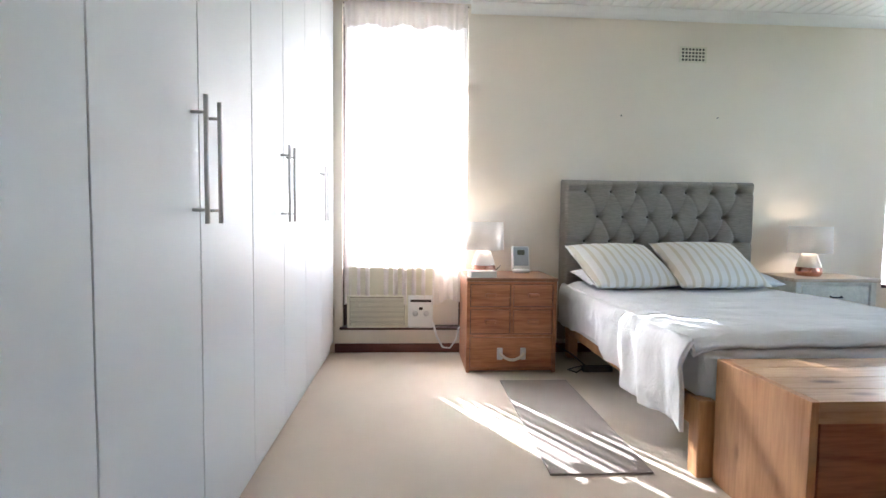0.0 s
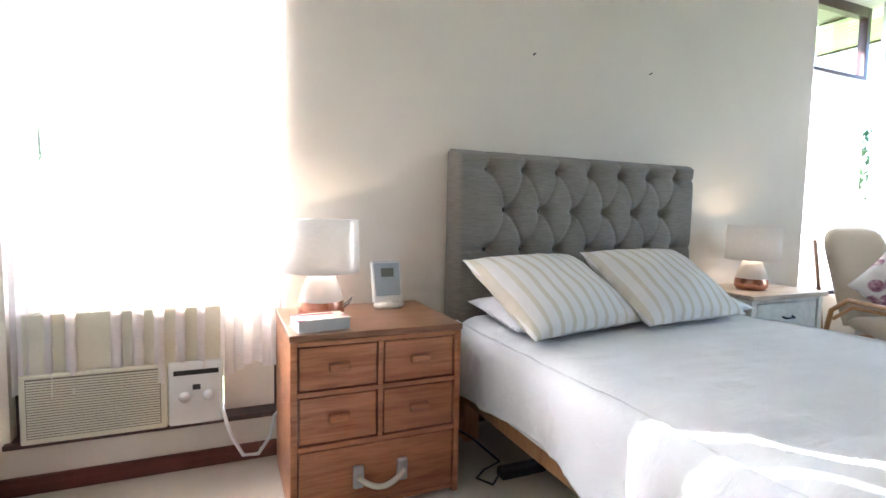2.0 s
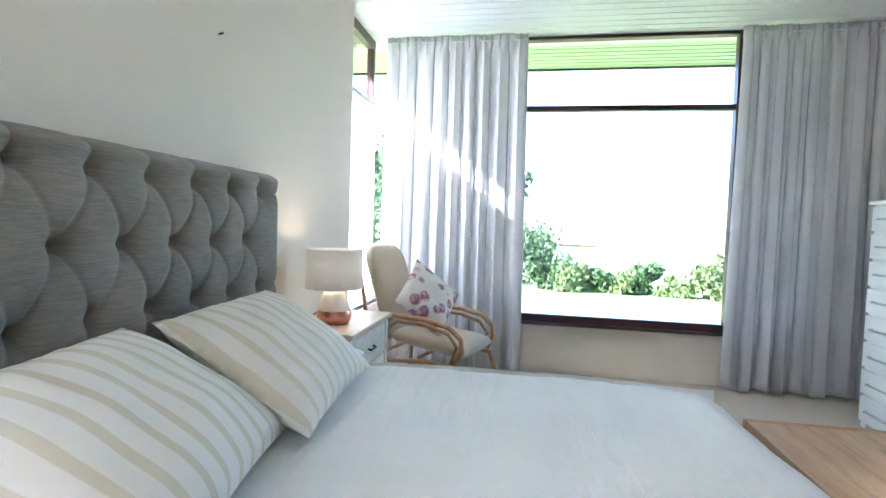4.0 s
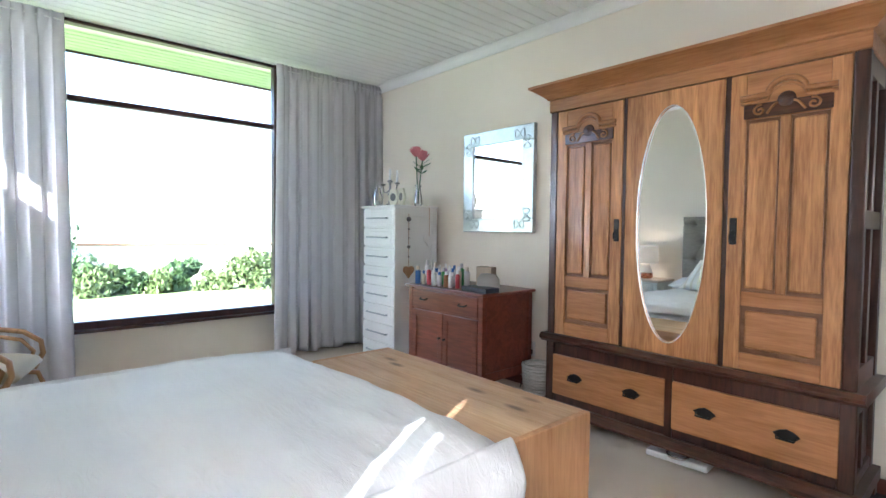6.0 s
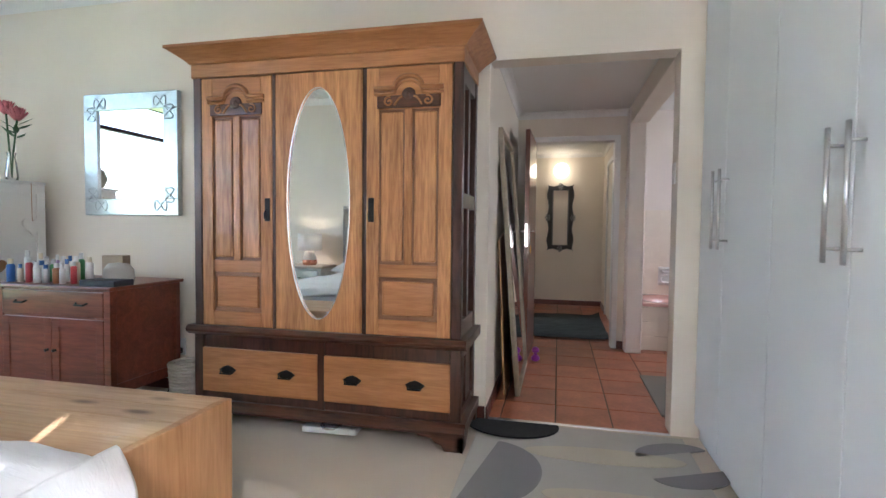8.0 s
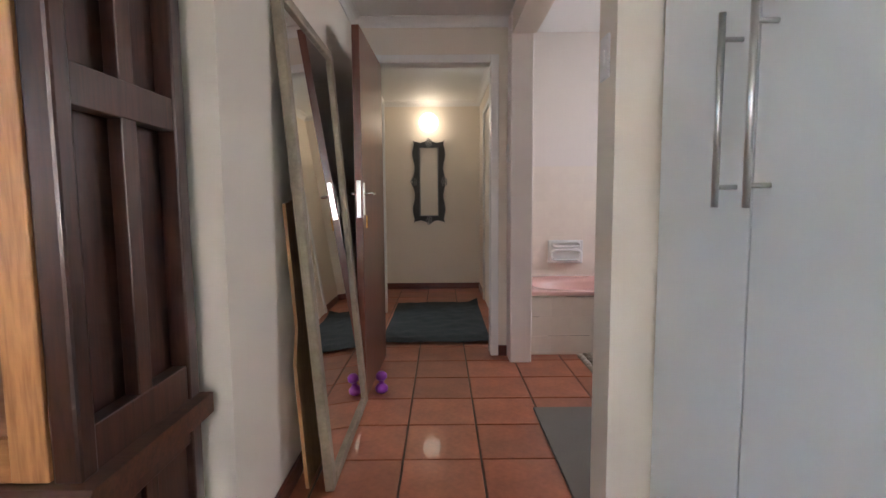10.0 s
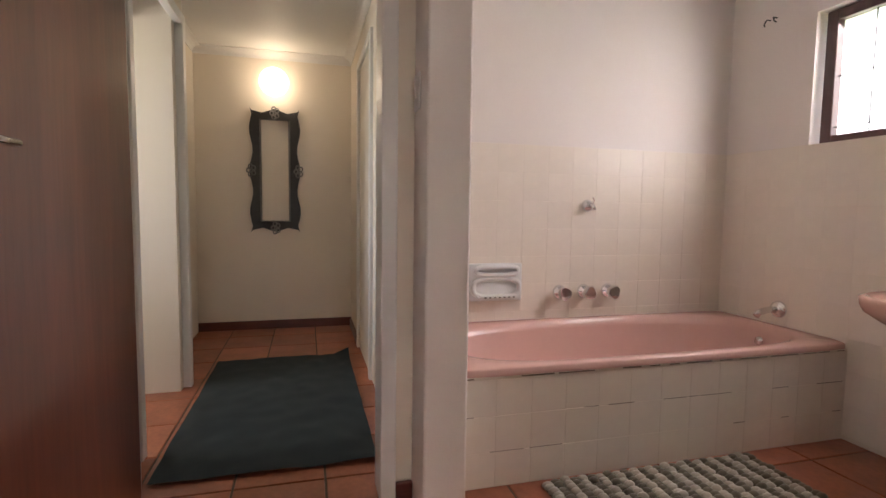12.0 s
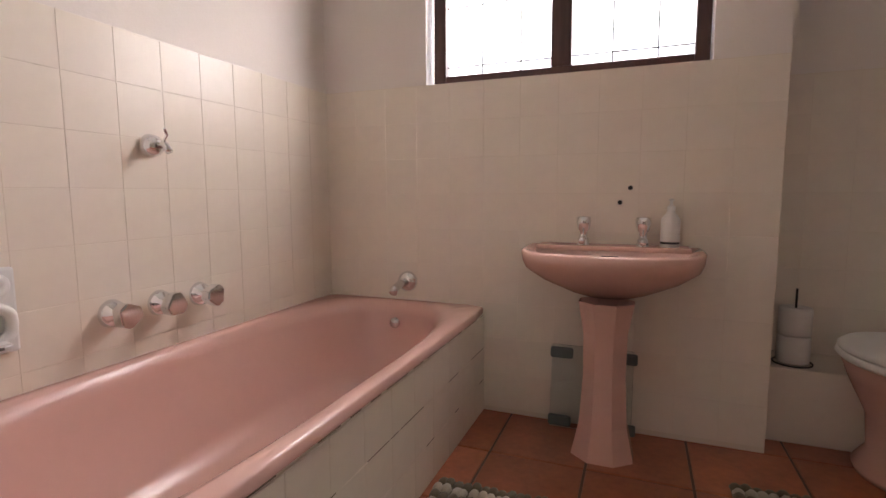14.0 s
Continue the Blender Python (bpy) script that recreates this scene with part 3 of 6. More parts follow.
# ---- bedside chest of drawers ----
bs = thing("bedside_chest", "old red pine bedside chest with five drawers and rope handle", "chest of drawers", (0.386, 3.46, 0))
W, D, H = 0.656, 0.54, 0.69
part("side", bx(0, 0.025, 0, D, 0, H - 0.025, 0.003), CHEST_RED, bs)
part("side", bx(W - 0.025, W, 0, D, 0, H - 0.025, 0.003), CHEST_RED, bs)
part("top", bx(-0.004, W + 0.004, -0.006, D, H - 0.024, H, 0.004), CHEST_TOP, bs, "worn darker brown top")
# carcass coloured dark to paint the shade in the gaps round the drawers
part("carcass", bx(0.025, W - 0.025, 0.02, D, 0.02, H - 0.024), BURNT, bs)
for z in (0.015, 0.262, 0.462, 0.645):
    part("rail", bx(0.025, W - 0.025, 0.002, 0.03, z, z + 0.018, 0.002), CHEST_RED, bs)
part("divider", bx(W / 2 - 0.01, W / 2 + 0.01, 0.002, 0.03, 0.28, 0.645, 0.002), CHEST_RED, bs)
for z0, z1 in ((0.285, 0.458), (0.484, 0.642)):
    for x0, x1 in ((0.030, W / 2 - 0.013), (W / 2 + 0.013, W - 0.030)):
        d = part("drawer", bx(x0 + 0.002, x1 - 0.002, 0.006, 0.028, z0 + 0.001, z1 - 0.002, 0.003), CHEST_RED, bs)
        c, zc = (x0 + x1) / 2, (z0 + z1) / 2
        part("pull", bx(c - 0.038, c + 0.038, -0.020, 0.008, zc - 0.012, zc + 0.018, 0.007), CHEST_RED, d, "small wooden block pull")
d = part("drawer", bx(0.030, W - 0.030, 0.0, 0.025, 0.036, 0.258, 0.003), CHEST_RED, bs)
for sx in (-1, 1):
    part("bracket", bx(W / 2 + sx * 0.085 - 0.02, W / 2 + sx * 0.085 + 0.02, -0.02, 0.002, 0.10, 0.185, 0.006), CHROME, d, "worn steel bracket")
ROPE = cloth("white_rope", (0.66, 0.60, 0.50), 150, 0.12)
part("rope", tube([(W / 2 + 0.09 * s, -0.028 - 0.012 * (1 - s * s), 0.15 - 0.045 * (1 - s * s)) for s in [k / 8 - 1 for k in range(17)]], 0.011, 8), ROPE, d, "white rope handle", True)

SHADE = curtain_cloth("white_lamp_shade", (0.86, 0.85, 0.83), 0.24, 0.0)


def table_lamp(at, label):
    t = thing("table_lamp", label, "lamp", at, group="matching bedside lamps")
    part("base", lathe([(0, 0), (0.078, 0.0), (0.092, 0.02), (0.094, 0.045), (0.088, 0.072)], sides=32), COPPER, t, "copper lower half of the base", True)
    part("body", lathe([(0.088, 0.072), (0.078, 0.11), (0.062, 0.155), (0.052, 0.18), (0.03, 0.186), (0.018, 0.19), (0.018, 0.23), (0, 0.23)], sides=32), CERAMIC, t, "", True)
    sh = part("shade", lathe([(0.150, 0.19), (0.154, 0.19), (0.148, 0.40), (0.144, 0.40), (0.150, 0.19)], sides=40), SHADE, t, "white drum shade", True)
    part("rim", tube([(0.15 * math.cos(a), 0.15 * math.sin(a), 0.192) for a in [2 * math.pi * k / 40 for k in range(40)]], 0.003, 6, None, True), TRIM, sh)
    part("cord", tube([(0.08, 0.03, 0.01), (0.13, 0.05, 0.05), (0.15, 0.1, 0.06), (0.14, 0.15, 0.03), (0.12, 0.18, 0.006)], 0.003, 6), BLACKP, t, "black cord", True)
    bulb("lamp_bulb", (at[0], at[1], at[2] + 0.32), 0.30, 0.03, (1.0, 0.74, 0.48))


table_lamp((0.54, 3.74, 0.69), "lit bedside lamp with copper base on the pine chest")
table_lamp((3.21, 3.79, 0.685), "lit bedside lamp with copper base on the white nightstand")

# ---- white nightstand ----
ns = thing("nightstand", "distressed white painted nightstand with one drawer", "nightstand", (2.96, 3.60, 0))
W, D, H = 0.66, 0.42, 0.685
part("top", bx(-0.02, W + 0.02, -0.02, D, H - 0.03, H, 0.006), DIST_TOP, ns, "scrubbed pale wooden top")
for x0 in (0, W - 0.045):
    for y0 in (0, D - 0.045):
        part("leg", bx(x0, x0 + 0.045, y0, y0 + 0.045, 0, H - 0.03, 0.004), DISTRESS, ns)
part("side_panel", bx(0.006, 0.02, 0.045, D - 0.045, 0.12, H - 0.03), DISTRESS, ns)
part("side_panel", bx(W - 0.02, W - 0.006, 0.045, D - 0.045, 0.12, H - 0.03), DISTRESS, ns)
part("body", bx(0.02, W - 0.02, 0.03, D - 0.01, 0.12, H - 0.03), DISTRESS, ns)
part("apron", bx(0.045, W - 0.045, 0.006, 0.03, H - 0.052, H - 0.03), DISTRESS, ns)
d = part("drawer", bx(0.055, W - 0.055, 0.004, 0.03, 0.46, H - 0.056, 0.006), DISTRESS, ns)
part("handle", tube([(W / 2 - 0.045, 0.004, 0.545), (W / 2 - 0.04, -0.015, 0.538), (W / 2 + 0.04, -0.015, 0.538), (W / 2 + 0.045, 0.004, 0.545)], 0.006, 8), BLACKIRON, d, "black iron handle")
part("door", bx(0.055, W - 0.055, 0.006, 0.03, 0.14, 0.45, 0.006), DISTRESS, ns)

# ---- wardrobe ----
wd = thing("wardrobe", "antique golden wood wardrobe with oval mirror and dark frame", "wardrobe", (0.6, 0.05, 0))
WX, FY = 1.60, 0.45                        # width and front, from the wall side
part("back_panel", bx(0.02, WX - 0.02, 0.0, 0.02, 0.15, 2.02), BURNT, wd)
part("upper_body", bx(0.05, WX - 0.05, 0.02, FY - 0.05, 0.58, 2.02), BURNT, wd)
part("lower_body", bx(0.02, WX - 0.02, 0.0, FY - 0.01, 0.13, 0.55), BURNT, wd)
part("base_moulding", prism([(0, 0.09), (FY + 0.035, 0.09), (FY + 0.035, 0.105), (FY + 0.01, 0.13), (FY + 0.01, 0.15), (0, 0.15)], "x", -0.03, WX + 0.03), BURNT_X, wd)
part("waist_moulding", prism([(0, 0.535), (FY + 0.01, 0.535), (FY + 0.035, 0.555), (FY + 0.04, 0.57), (FY + 0.02, 0.59), (0, 0.59)], "x", -0.035, WX + 0.035), BURNT_X, wd)
for x0 in (0.0, WX - 0.055):
    part("corner_post", bx(x0, x0 + 0.055, FY - 0.05, FY, 0.585, 2.03, 0.008), BURNT, wd)
    part("corner_post", bx(x0 - 0.004, x0 + 0.058, FY - 0.05, FY + 0.004, 0.15, 0.54, 0.006), BURNT, wd)
for x0, x1 in ((0.0, 0.05), (WX - 0.05, WX)):
    part("corner_post", bx(x0, x1, 0.0, 0.05, 0.15, 2.03, 0.005), BURNT, wd)
    for z0, z1 in ((0.585, 0.68), (1.28, 1.36), (1.93, 2.03), (0.15, 0.2), (0.47, 0.54)):
        part("side_rail", bx(x0 + 0.006, x1 - 0.006, 0.05, FY - 0.05, z0, z1, 0.003), BURNT, wd)
    part("side_rail", bx(x0 + 0.008, x1 - 0.008, 0.20, 0.25, 0.2, 1.94, 0.003), BURNT, wd)
for x0, x1 in ((0.525, 0.55), (1.07, 1.09)):
    part("stile", bx(x0, x1, FY - 0.03, FY - 0.002, 0.585, 2.03, 0.004), BURNT, wd)
part("frieze", bx(-0.005, WX + 0.005, 0.0, FY + 0.01, 2.02, 2.095, 0.003), OAK_X, wd)
own = bmesh.new()
prof = [(0.0, 2.095), (0.018, 2.102), (0.024, 2.112), (0.06, 2.14), (0.10, 2.166), (0.108, 2.17), (0.108, 2.185), (0.0, 2.185)]
rings = []
for q, z in prof:
    rings.append([own.verts.new(c) for c in ((-q, 0.0, z), (-q, FY + q, z), (WX + q, FY + q, z), (WX + q, 0.0, z))])
for a, b in zip(rings, rings[1:]):
    for k in range(3):
        own.faces.new((a[k], a[k + 1], b[k + 1], b[k]))
own.faces.new(rings[-1])
own.faces.new(rings[0][::-1])
own.faces.new([r[0] for r in rings])
own.faces.new([r[3] for r in rings])
part("cornice", own, OAK_X, wd, "deep flared cornice")


def wardrobe_door(x0, x1, hinge):
    w = x1 - x0
    z0, z1, y = 0.592, 2.015, FY - 0.002
    d = part("door", bx(x0, x1, y - 0.028, y - 0.012, z0, z1), CHEST_TOP, wd)
    for a, b, c, e in ((x0, x0 + 0.07, z0, z1), (x1 - 0.07, x1, z0, z1)):
        part("door_stile", bx(a, b, y - 0.012, y + 0.004, c, e, 0.003), OAK, d)
    for c, e in ((z0, z0 + 0.085), (0.905, 0.975), (z1 - 0.22, z1)):
        part("door_rail", bx(x0 + 0.07, x1 - 0.07, y - 0.012, y + 0.003, c, e, 0.003), OAK_X, d)
    m = (x0 + x1) / 2
    part("door_mullion", bx(m - 0.022, m + 0.022, y - 0.012, y + 0.003, 0.975, z1 - 0.22, 0.003), OAK, d)
    for a, b in ((x0 + 0.075, m - 0.025), (m + 0.025, x1 - 0.075)):
        part("panel", bx(a + 0.006, b - 0.006, y - 0.012, y - 0.002, 0.99, z1 - 0.235, 0.009), OAK, d, "raised fielded panel")
    part("panel", bx(x0 + 0.09, x1 - 0.09, y - 0.012, y + 0.001, 0.70, 0.885, 0.010), OAK_X, d, "raised fielded panel")
    carve = bx(x0 + 0.06, x1 - 0.06, y + 0.002, y + 0.012, 1.80, 1.865, 0.004)
    part("carved_band", carve, BURNT_X, d, "dark carved scroll band")
    for s in (-1, 1):
        own = bmesh.new()
        pts = []
        for k in range(15):
            t = k / 14
            ang = t * 2.6 * math.pi
            r = 0.004 + 0.026 * t
            pts.append((m + s * (0.105 + r * math.cos(ang)), y + 0.014, 1.832 + r * math.sin(ang) * 0.9))
        tube(pts, 0.0055, 6, own)
        tube([(m + s * (0.075 - 0.045 * k / 6), y + 0.014, 1.812 + 0.045 * math.sin(k / 6 * math.pi / 2)) for k in range(7)], 0.006, 6, own)
        part("scroll", own, OAK_X, d, "carved scroll", True)
    part("rosette", moved(lathe([(0, 0.016), (0.014, 0.014), (0.02, 0.006), (0.032, 0.012), (0.038, 0.0)], sides=14), pose(m, y + 0.004, 1.868, -90, 0, 0)), BURNT_X, d, "carved flower boss", True)
    arch = [(x0 + 0.045, 1.9), (x0 + 0.12, 1.902)] + [(m - 0.075 * math.cos(math.pi * k / 10), 1.905 + 0.06 * math.sin(math.pi * k / 10)) for k in range(11)] + [(x1 - 0.12, 1.902), (x1 - 0.045, 1.9)]
    own = bmesh.new()
    tube([(p, y + 0.010, q) for p, q in arch], 0.013, 8, own)
    tube([(p, y + 0.006, q - 0.024) for p, q in arch], 0.008, 6, own)
    part("arch_moulding", own, OAK_X, d, "arched moulding", True)
    hx = x0 + 0.028 if hinge else x1 - 0.028
    part("lock_plate", bx(hx - 0.016, hx + 0.016, y + 0.003, y + 0.008, 1.20, 1.33, 0.004), BLACKIRON, d, "black iron lock plate")
    part("drop_handle", tube([(hx, y + 0.01, 1.27), (hx - 0.01, y + 0.022, 1.245), (hx - 0.008, y + 0.024, 1.215), (hx + 0.008, y + 0.024, 1.215), (hx + 0.01, y + 0.022, 1.245), (hx, y + 0.01, 1.27)], 0.004, 6), BLACKIRON, d)


wardrobe_door(0.058, 0.525, False)
wardrobe_door(1.09, 1.542, True)
# middle door with the oval mirror
y = FY - 0.002
mx, mz, ra, rb = 0.81, 1.295, 0.185, 0.635
own = bmesh.new()
N = 64
outer, inner = [], []
x0, x1, z0, z1 = 0.553, 1.067, 0.592, 2.015
for k in range(N):
    t = 2 * math.pi * k / N
    c, s = math.cos(t), math.sin(t)
    q = min((x1 - mx) / abs(c) if abs(c) > 1e-6 else 9, (z1 - mz) / abs(s) if abs(s) > 1e-6 else 9, (mz - z0) / abs(s) if s < -1e-6 else 9, (mx - x0) / abs(c) if c < -1e-6 else 9)
    outer.append((mx + q * c, mz + q * s))
    inner.append((mx + ra * c, mz + rb * s))
for cx, cz in ((x0, z0), (x0, z1), (x1, z0), (x1, z1)):
    k = min(range(N), key=lambda i: (outer[i][0] - cx) ** 2 + (outer[i][1] - cz) ** 2)
    outer[k] = (cx, cz)
for yy in (y - 0.02, y + 0.002):
    a = [own.verts.new((p, yy, q)) for p, q in outer]
    b = [own.verts.new((p, yy, q)) for p, q in inner]
    for k in range(N):
        own.faces.new((a[k], a[(k + 1) % N], b[(k + 1) % N], b[k]))
    if yy < y:
        b0 = b
for k in range(N):
    own.faces.new((b0[k], b0[(k + 1) % N], b[(k + 1) % N], b[k]))
md = part("mirror_door", own, OAK, wd)
part("mirror", prism([(p, q) for p, q in inner], "y", y - 0.012, y - 0.008), MIRROR, md, "oval bevelled mirror")
part("mirror_rim", tube([(mx + (ra + 0.002) * math.cos(2 * math.pi * k / N), y + 0.001, mz + (rb + 0.002) * math.sin(2 * math.pi * k / N)) for k in range(N)], 0.004, 8, None, True), SHINY, md, "bright bevelled edge", True)
for x0, x1 in ((0.053, 0.77), (0.81, 1.545)):
    d = part("drawer", bx(x0, x1, FY - 0.02, FY + 0.008, 0.20, 0.458, 0.004), OAK_X, wd)
    for hx in (x0 + 0.19, x1 - 0.17):
        own = prism([(hx - 0.055, 0.335), (hx - 0.03, 0.352), (hx, 0.362), (hx + 0.03, 0.352), (hx + 0.055, 0.335), (hx + 0.03, 0.312), (hx - 0.03, 0.312)], "y", FY + 0.008, FY + 0.013)
        tube([(hx - 0.04, FY + 0.014, 0.335), (hx - 0.035, FY + 0.035, 0.318), (hx + 0.035, FY + 0.035, 0.318), (hx + 0.04, FY + 0.014, 0.335)], 0.005, 6, own)
        part("handle", own, BLACKIRON, d, "black iron plate and drop handle")
part("drawer_divider", bx(0.77, 0.81, FY - 0.02, FY + 0.002, 0.15, 0.54), BURNT, wd)
foot = [(0.0, 0.0), (0.10, 0.0), (0.115, 0.03), (0.15, 0.04), (0.17, 0.065), (0.24, 0.07), (0.26, 0.092), (0.0, 0.092)]
for s, o in ((1, -0.02), (-1, WX + 0.02)):
    part("foot", prism([(o + s * p, q) for p, q in foot], "y", FY - 0.02, FY + 0.02), BURNT_X, wd)
    part("foot", prism([(FY + 0.02 - p, q) for p, q in foot], "x", o, o + s * 0.03), BURNT_X, wd)
    part("foot", bx(o, o + s * 0.06, 0.0, 0.06, 0, 0.092) if s > 0 else bx(o - 0.06, o, 0.0, 0.06, 0, 0.092), BURNT_X, wd)

# ---- tall white chest of drawers ----
tb = thing("tallboy", "tall narrow white painted chest with eight drawers", "chest of drawers", (3.81, 0.09, 0))
W, D, H = 0.52, 0.496, 1.475
part("carcass", bx(0.01, W - 0.01, 0.0, D - 0.02, 0.03, H - 0.02), TRIM, tb)
part("top", bx(-0.012, W + 0.012, -0.0, D + 0.012, H - 0.022, H, 0.005), TRIM, tb)
for y0 in (0.0, D - 0.065):
    part("side_stile", bx(0.0, 0.012, y0, y0 + 0.06, 0.03, H - 0.022, 0.002), TRIM, tb)
for z0 in (0.03, 0.68, H - 0.09):
    part("side_rail", bx(0.0, 0.012, 0.06, D - 0.065, z0, z0 + 0.065, 0.002), TRIM, tb)
for k in range(8):
    z0 = 0.04 + k * 0.176
    d = part("drawer", bx(0.012, W - 0.012, D - 0.016, D, z0 + 0.009, z0 + 0.167, 0.004), TRIM, tb)
    part("drawer_field", bx(0.05, W - 0.05, D, D + 0.004, z0 + 0.035, z0 + 0.14, 0.002), TRIM, d)
    part("handle", tube([(0.1, D + 0.003, z0 + 0.085), (0.105, D + 0.025, z0 + 0.085), (W - 0.105, D + 0.025, z0 + 0.085), (W - 0.1, D + 0.003, z0 + 0.085)], 0.007, 8), GREY_EDGE, d, "grey metal bar handle")
for x0 in (0.01, W - 0.06):
    part("foot", bx(x0, x0 + 0.05, D - 0.07, D - 0.02, 0, 0.03), TRIM, tb)

# ---- red cabinet ----
cb = thing("cabinet", "small red mahogany cabinet with drawer and two doors", "cabinet", (2.63, 0.12, 0))
W, D, H = 0.85, 0.55, 0.81
part("top", bx(-0.025, W + 0.025, -0.01, D + 0.025, H - 0.022, H, 0.006), MAHOG, cb)
part("body", bx(0.012, W - 0.012, 0.01, D - 0.015, 0.16, H - 0.022), MAHOG, cb)
for x0 in (0, W - 0.045):
    for y0 in (0, D - 0.045):
        own = bx(x0, x0 + 0.045, y0, y0 + 0.045, 0.15, H - 0.022, 0.003)
        lathe([(0.01, 0.0), (0.014, 0.02), (0.02, 0.1), (0.024, 0.15)], (x0 + 0.0225, y0 + 0.0225, 0), 12, own)
        part("leg", own, MAHOG, cb)
for x0 in (0.004, W - 0.012):
    for z0, z1 in ((0.17, 0.23), (H - 0.09, H - 0.022)):
        part("side_rail", bx(x0, x0 + 0.008, 0.045, D - 0.045, z0, z1), MAHOG, cb)
d = part("drawer", bx(0.05, W - 0.05, D - 0.015, D + 0.002, 0.625, H - 0.035, 0.004), MAHOG, cb)
for hx in (0.2, W - 0.2):
    part("handle", tube([(hx - 0.04, D, 0.71), (hx - 0.03, D + 0.022, 0.70), (hx + 0.03, D + 0.022, 0.70), (hx + 0.04, D, 0.71)], 0.006, 6), BLACKIRON, d, "dark drop handle")
for x0, x1 in ((0.05, W / 2 - 0.003), (W / 2 + 0.003, W - 0.05)):
    d = part("door", bx(x0, x1, D - 0.015, D - 0.006, 0.175, 0.612), MAHOG, cb)
    for a, b, c, e in ((x0, x0 + 0.05, 0.175, 0.612), (x1 - 0.05, x1, 0.175, 0.612), (x0 + 0.05, x1 - 0.05, 0.175, 0.225), (x0 + 0.05, x1 - 0.05, 0.56, 0.612)):
        part("door_frame", bx(a, b, D - 0.006, D + 0.003, c, e, 0.002), MAHOG, d)
    kx = x1 - 0.025 if x0 < 0.1 else x0 + 0.025
    part("knob", moved(lathe([(0, 0.022), (0.01, 0.018), (0.007, 0.006), (0.009, 0)], sides=10), pose(kx, D + 0.003, 0.42, -90, 0, 0)), BLACKIRON, d, "", True)

# ---- silver mirror on the wall ----
SILVER = plain("beaten_silver_sheet", (0.52, 0.56, 0.57), 0.32, 0.12, 14, 60, 0.35, metal=0.85)
wm = thing("wall_mirror", "square mirror in a wide beaten silver frame", "mirror", (2.70, 0.0, 1.24))
part("mirror_glass", bx(0.1, 0.7, 0.004, 0.03, 0.1, 0.77), MIRROR, wm)
for a, b, c, e in ((0, 0.8, 0, 0.12), (0, 0.8, 0.75, 0.87), (0, 0.12, 0.12, 0.75), (0.68, 0.8, 0.12, 0.75)):
    part("frame_board", bx(a, b, 0.003, 0.045, c, e, 0.006), SILVER, wm)
for cx, cz in ((0.07, 0.07), (0.73, 0.07), (0.07, 0.80), (0.73, 0.80)):
    for rx in (0, 90):
        own = tube([(0.035 * math.sin(2 * t) + 0.0, 0, 0.05 * math.cos(t)) for t in [2 * math.pi * k / 24 for k in range(24)]], 0.006, 6, None, True)
        moved(own, pose(cx + (0.075 if cx < 0.4 else -0.075) * (1 if rx else 0), 0.046, cz + (0.075 if cz < 0.4 else -0.075) * (0 if rx else 1), 0, rx, 0))
        part("ornament", own, SILVER, wm, "pale curled ornament", True)

# ---- curtains and windows ----


def curtain(name, label, a, b, z0, z1, waves, depth, material, seed, flare=0.0, group=""):
    """A hanging curtain from a to b (plan points), gathered into folds."""
    a, b = Vector((*a, 0)), Vector((*b, 0))
    d = (b - a).normalized()
    nrm = Vector((-d.y, d.x, 0))
    L = (b - a).length

    def f(u, v):
        ph = 2 * math.pi * waves * (u + 0.02 * math.sin(9 * u + seed)) + seed
        low = 1 - v
        amp = depth * (0.45 + 0.55 * low) * (0.7 + 0.5 * smooth_noise((u * waves * 0.6, low * 0.5, 0), 1.0, seed))
        off = amp * (math.sin(ph + 0.5 * low * math.sin(3 * u + seed)) + 0.25 * math.sin(2.3 * ph + low))
        s = u * L * (1 + 0.0) + 0.012 * math.sin(ph * 2 + seed) + flare * low * (u - 0.5)
        if v > 0.965:
            off = 0.35 * depth * math.sin(ph * 2.5)
        p = a + d * s + nrm * off
        return (p.x, p.y, z0 + v * (z1 - z0) + (0.012 * math.sin(ph * 0.5) if v == 0 else 0))
    t = thing(name, label, "curtain", (0, 0, 0), group=group)
    ob = part("cloth", sheet(int(waves * 14), 40, f), material, t, "", True)
    s = ob.modifiers.new("thick", "SOLIDIFY")
    s.thickness = 0.003
    tube_pts = [tuple(a + Vector((0, 0, z1 - 0.05))), tuple(b + Vector((0, 0, z1 - 0.05)))]
    part("rail", tube(tube_pts, 0.006, 8), TRIM, t)
    return t


curtain("curtain", "long pale lilac-grey curtain drawn beside the armchair", (4.86, 4.02), (4.86, 2.84), 0.02, CH - 0.02, 9, 0.042, CURTAIN, 1.3, 0.06, "garden window curtains")
curtain("curtain", "long pale lilac-grey curtain drawn beside the tallboy", (4.86, 1.20), (4.86, 0.03), 0.02, CH - 0.02, 9, 0.042, CURTAIN, 4.1, 0.06, "garden window curtains")

# slits added to the sheer to shape the sun streaks on floor and bed
SUN_SLITS = [(-0.45, -0.41), (-0.395, -0.36), (-0.345, -0.30), (-0.285, -0.255), (-0.24, -0.222), (-0.205, -0.19), (-0.13, -0.122), (-0.055, -0.035), (0.03, 0.042), (0.10, 0.11), (0.165, 0.173), (0.24, 0.247), (0.31, 0.318)]
X0, X1, Z0, Z1 = -0.56, 0.42, 0.40, 2.80


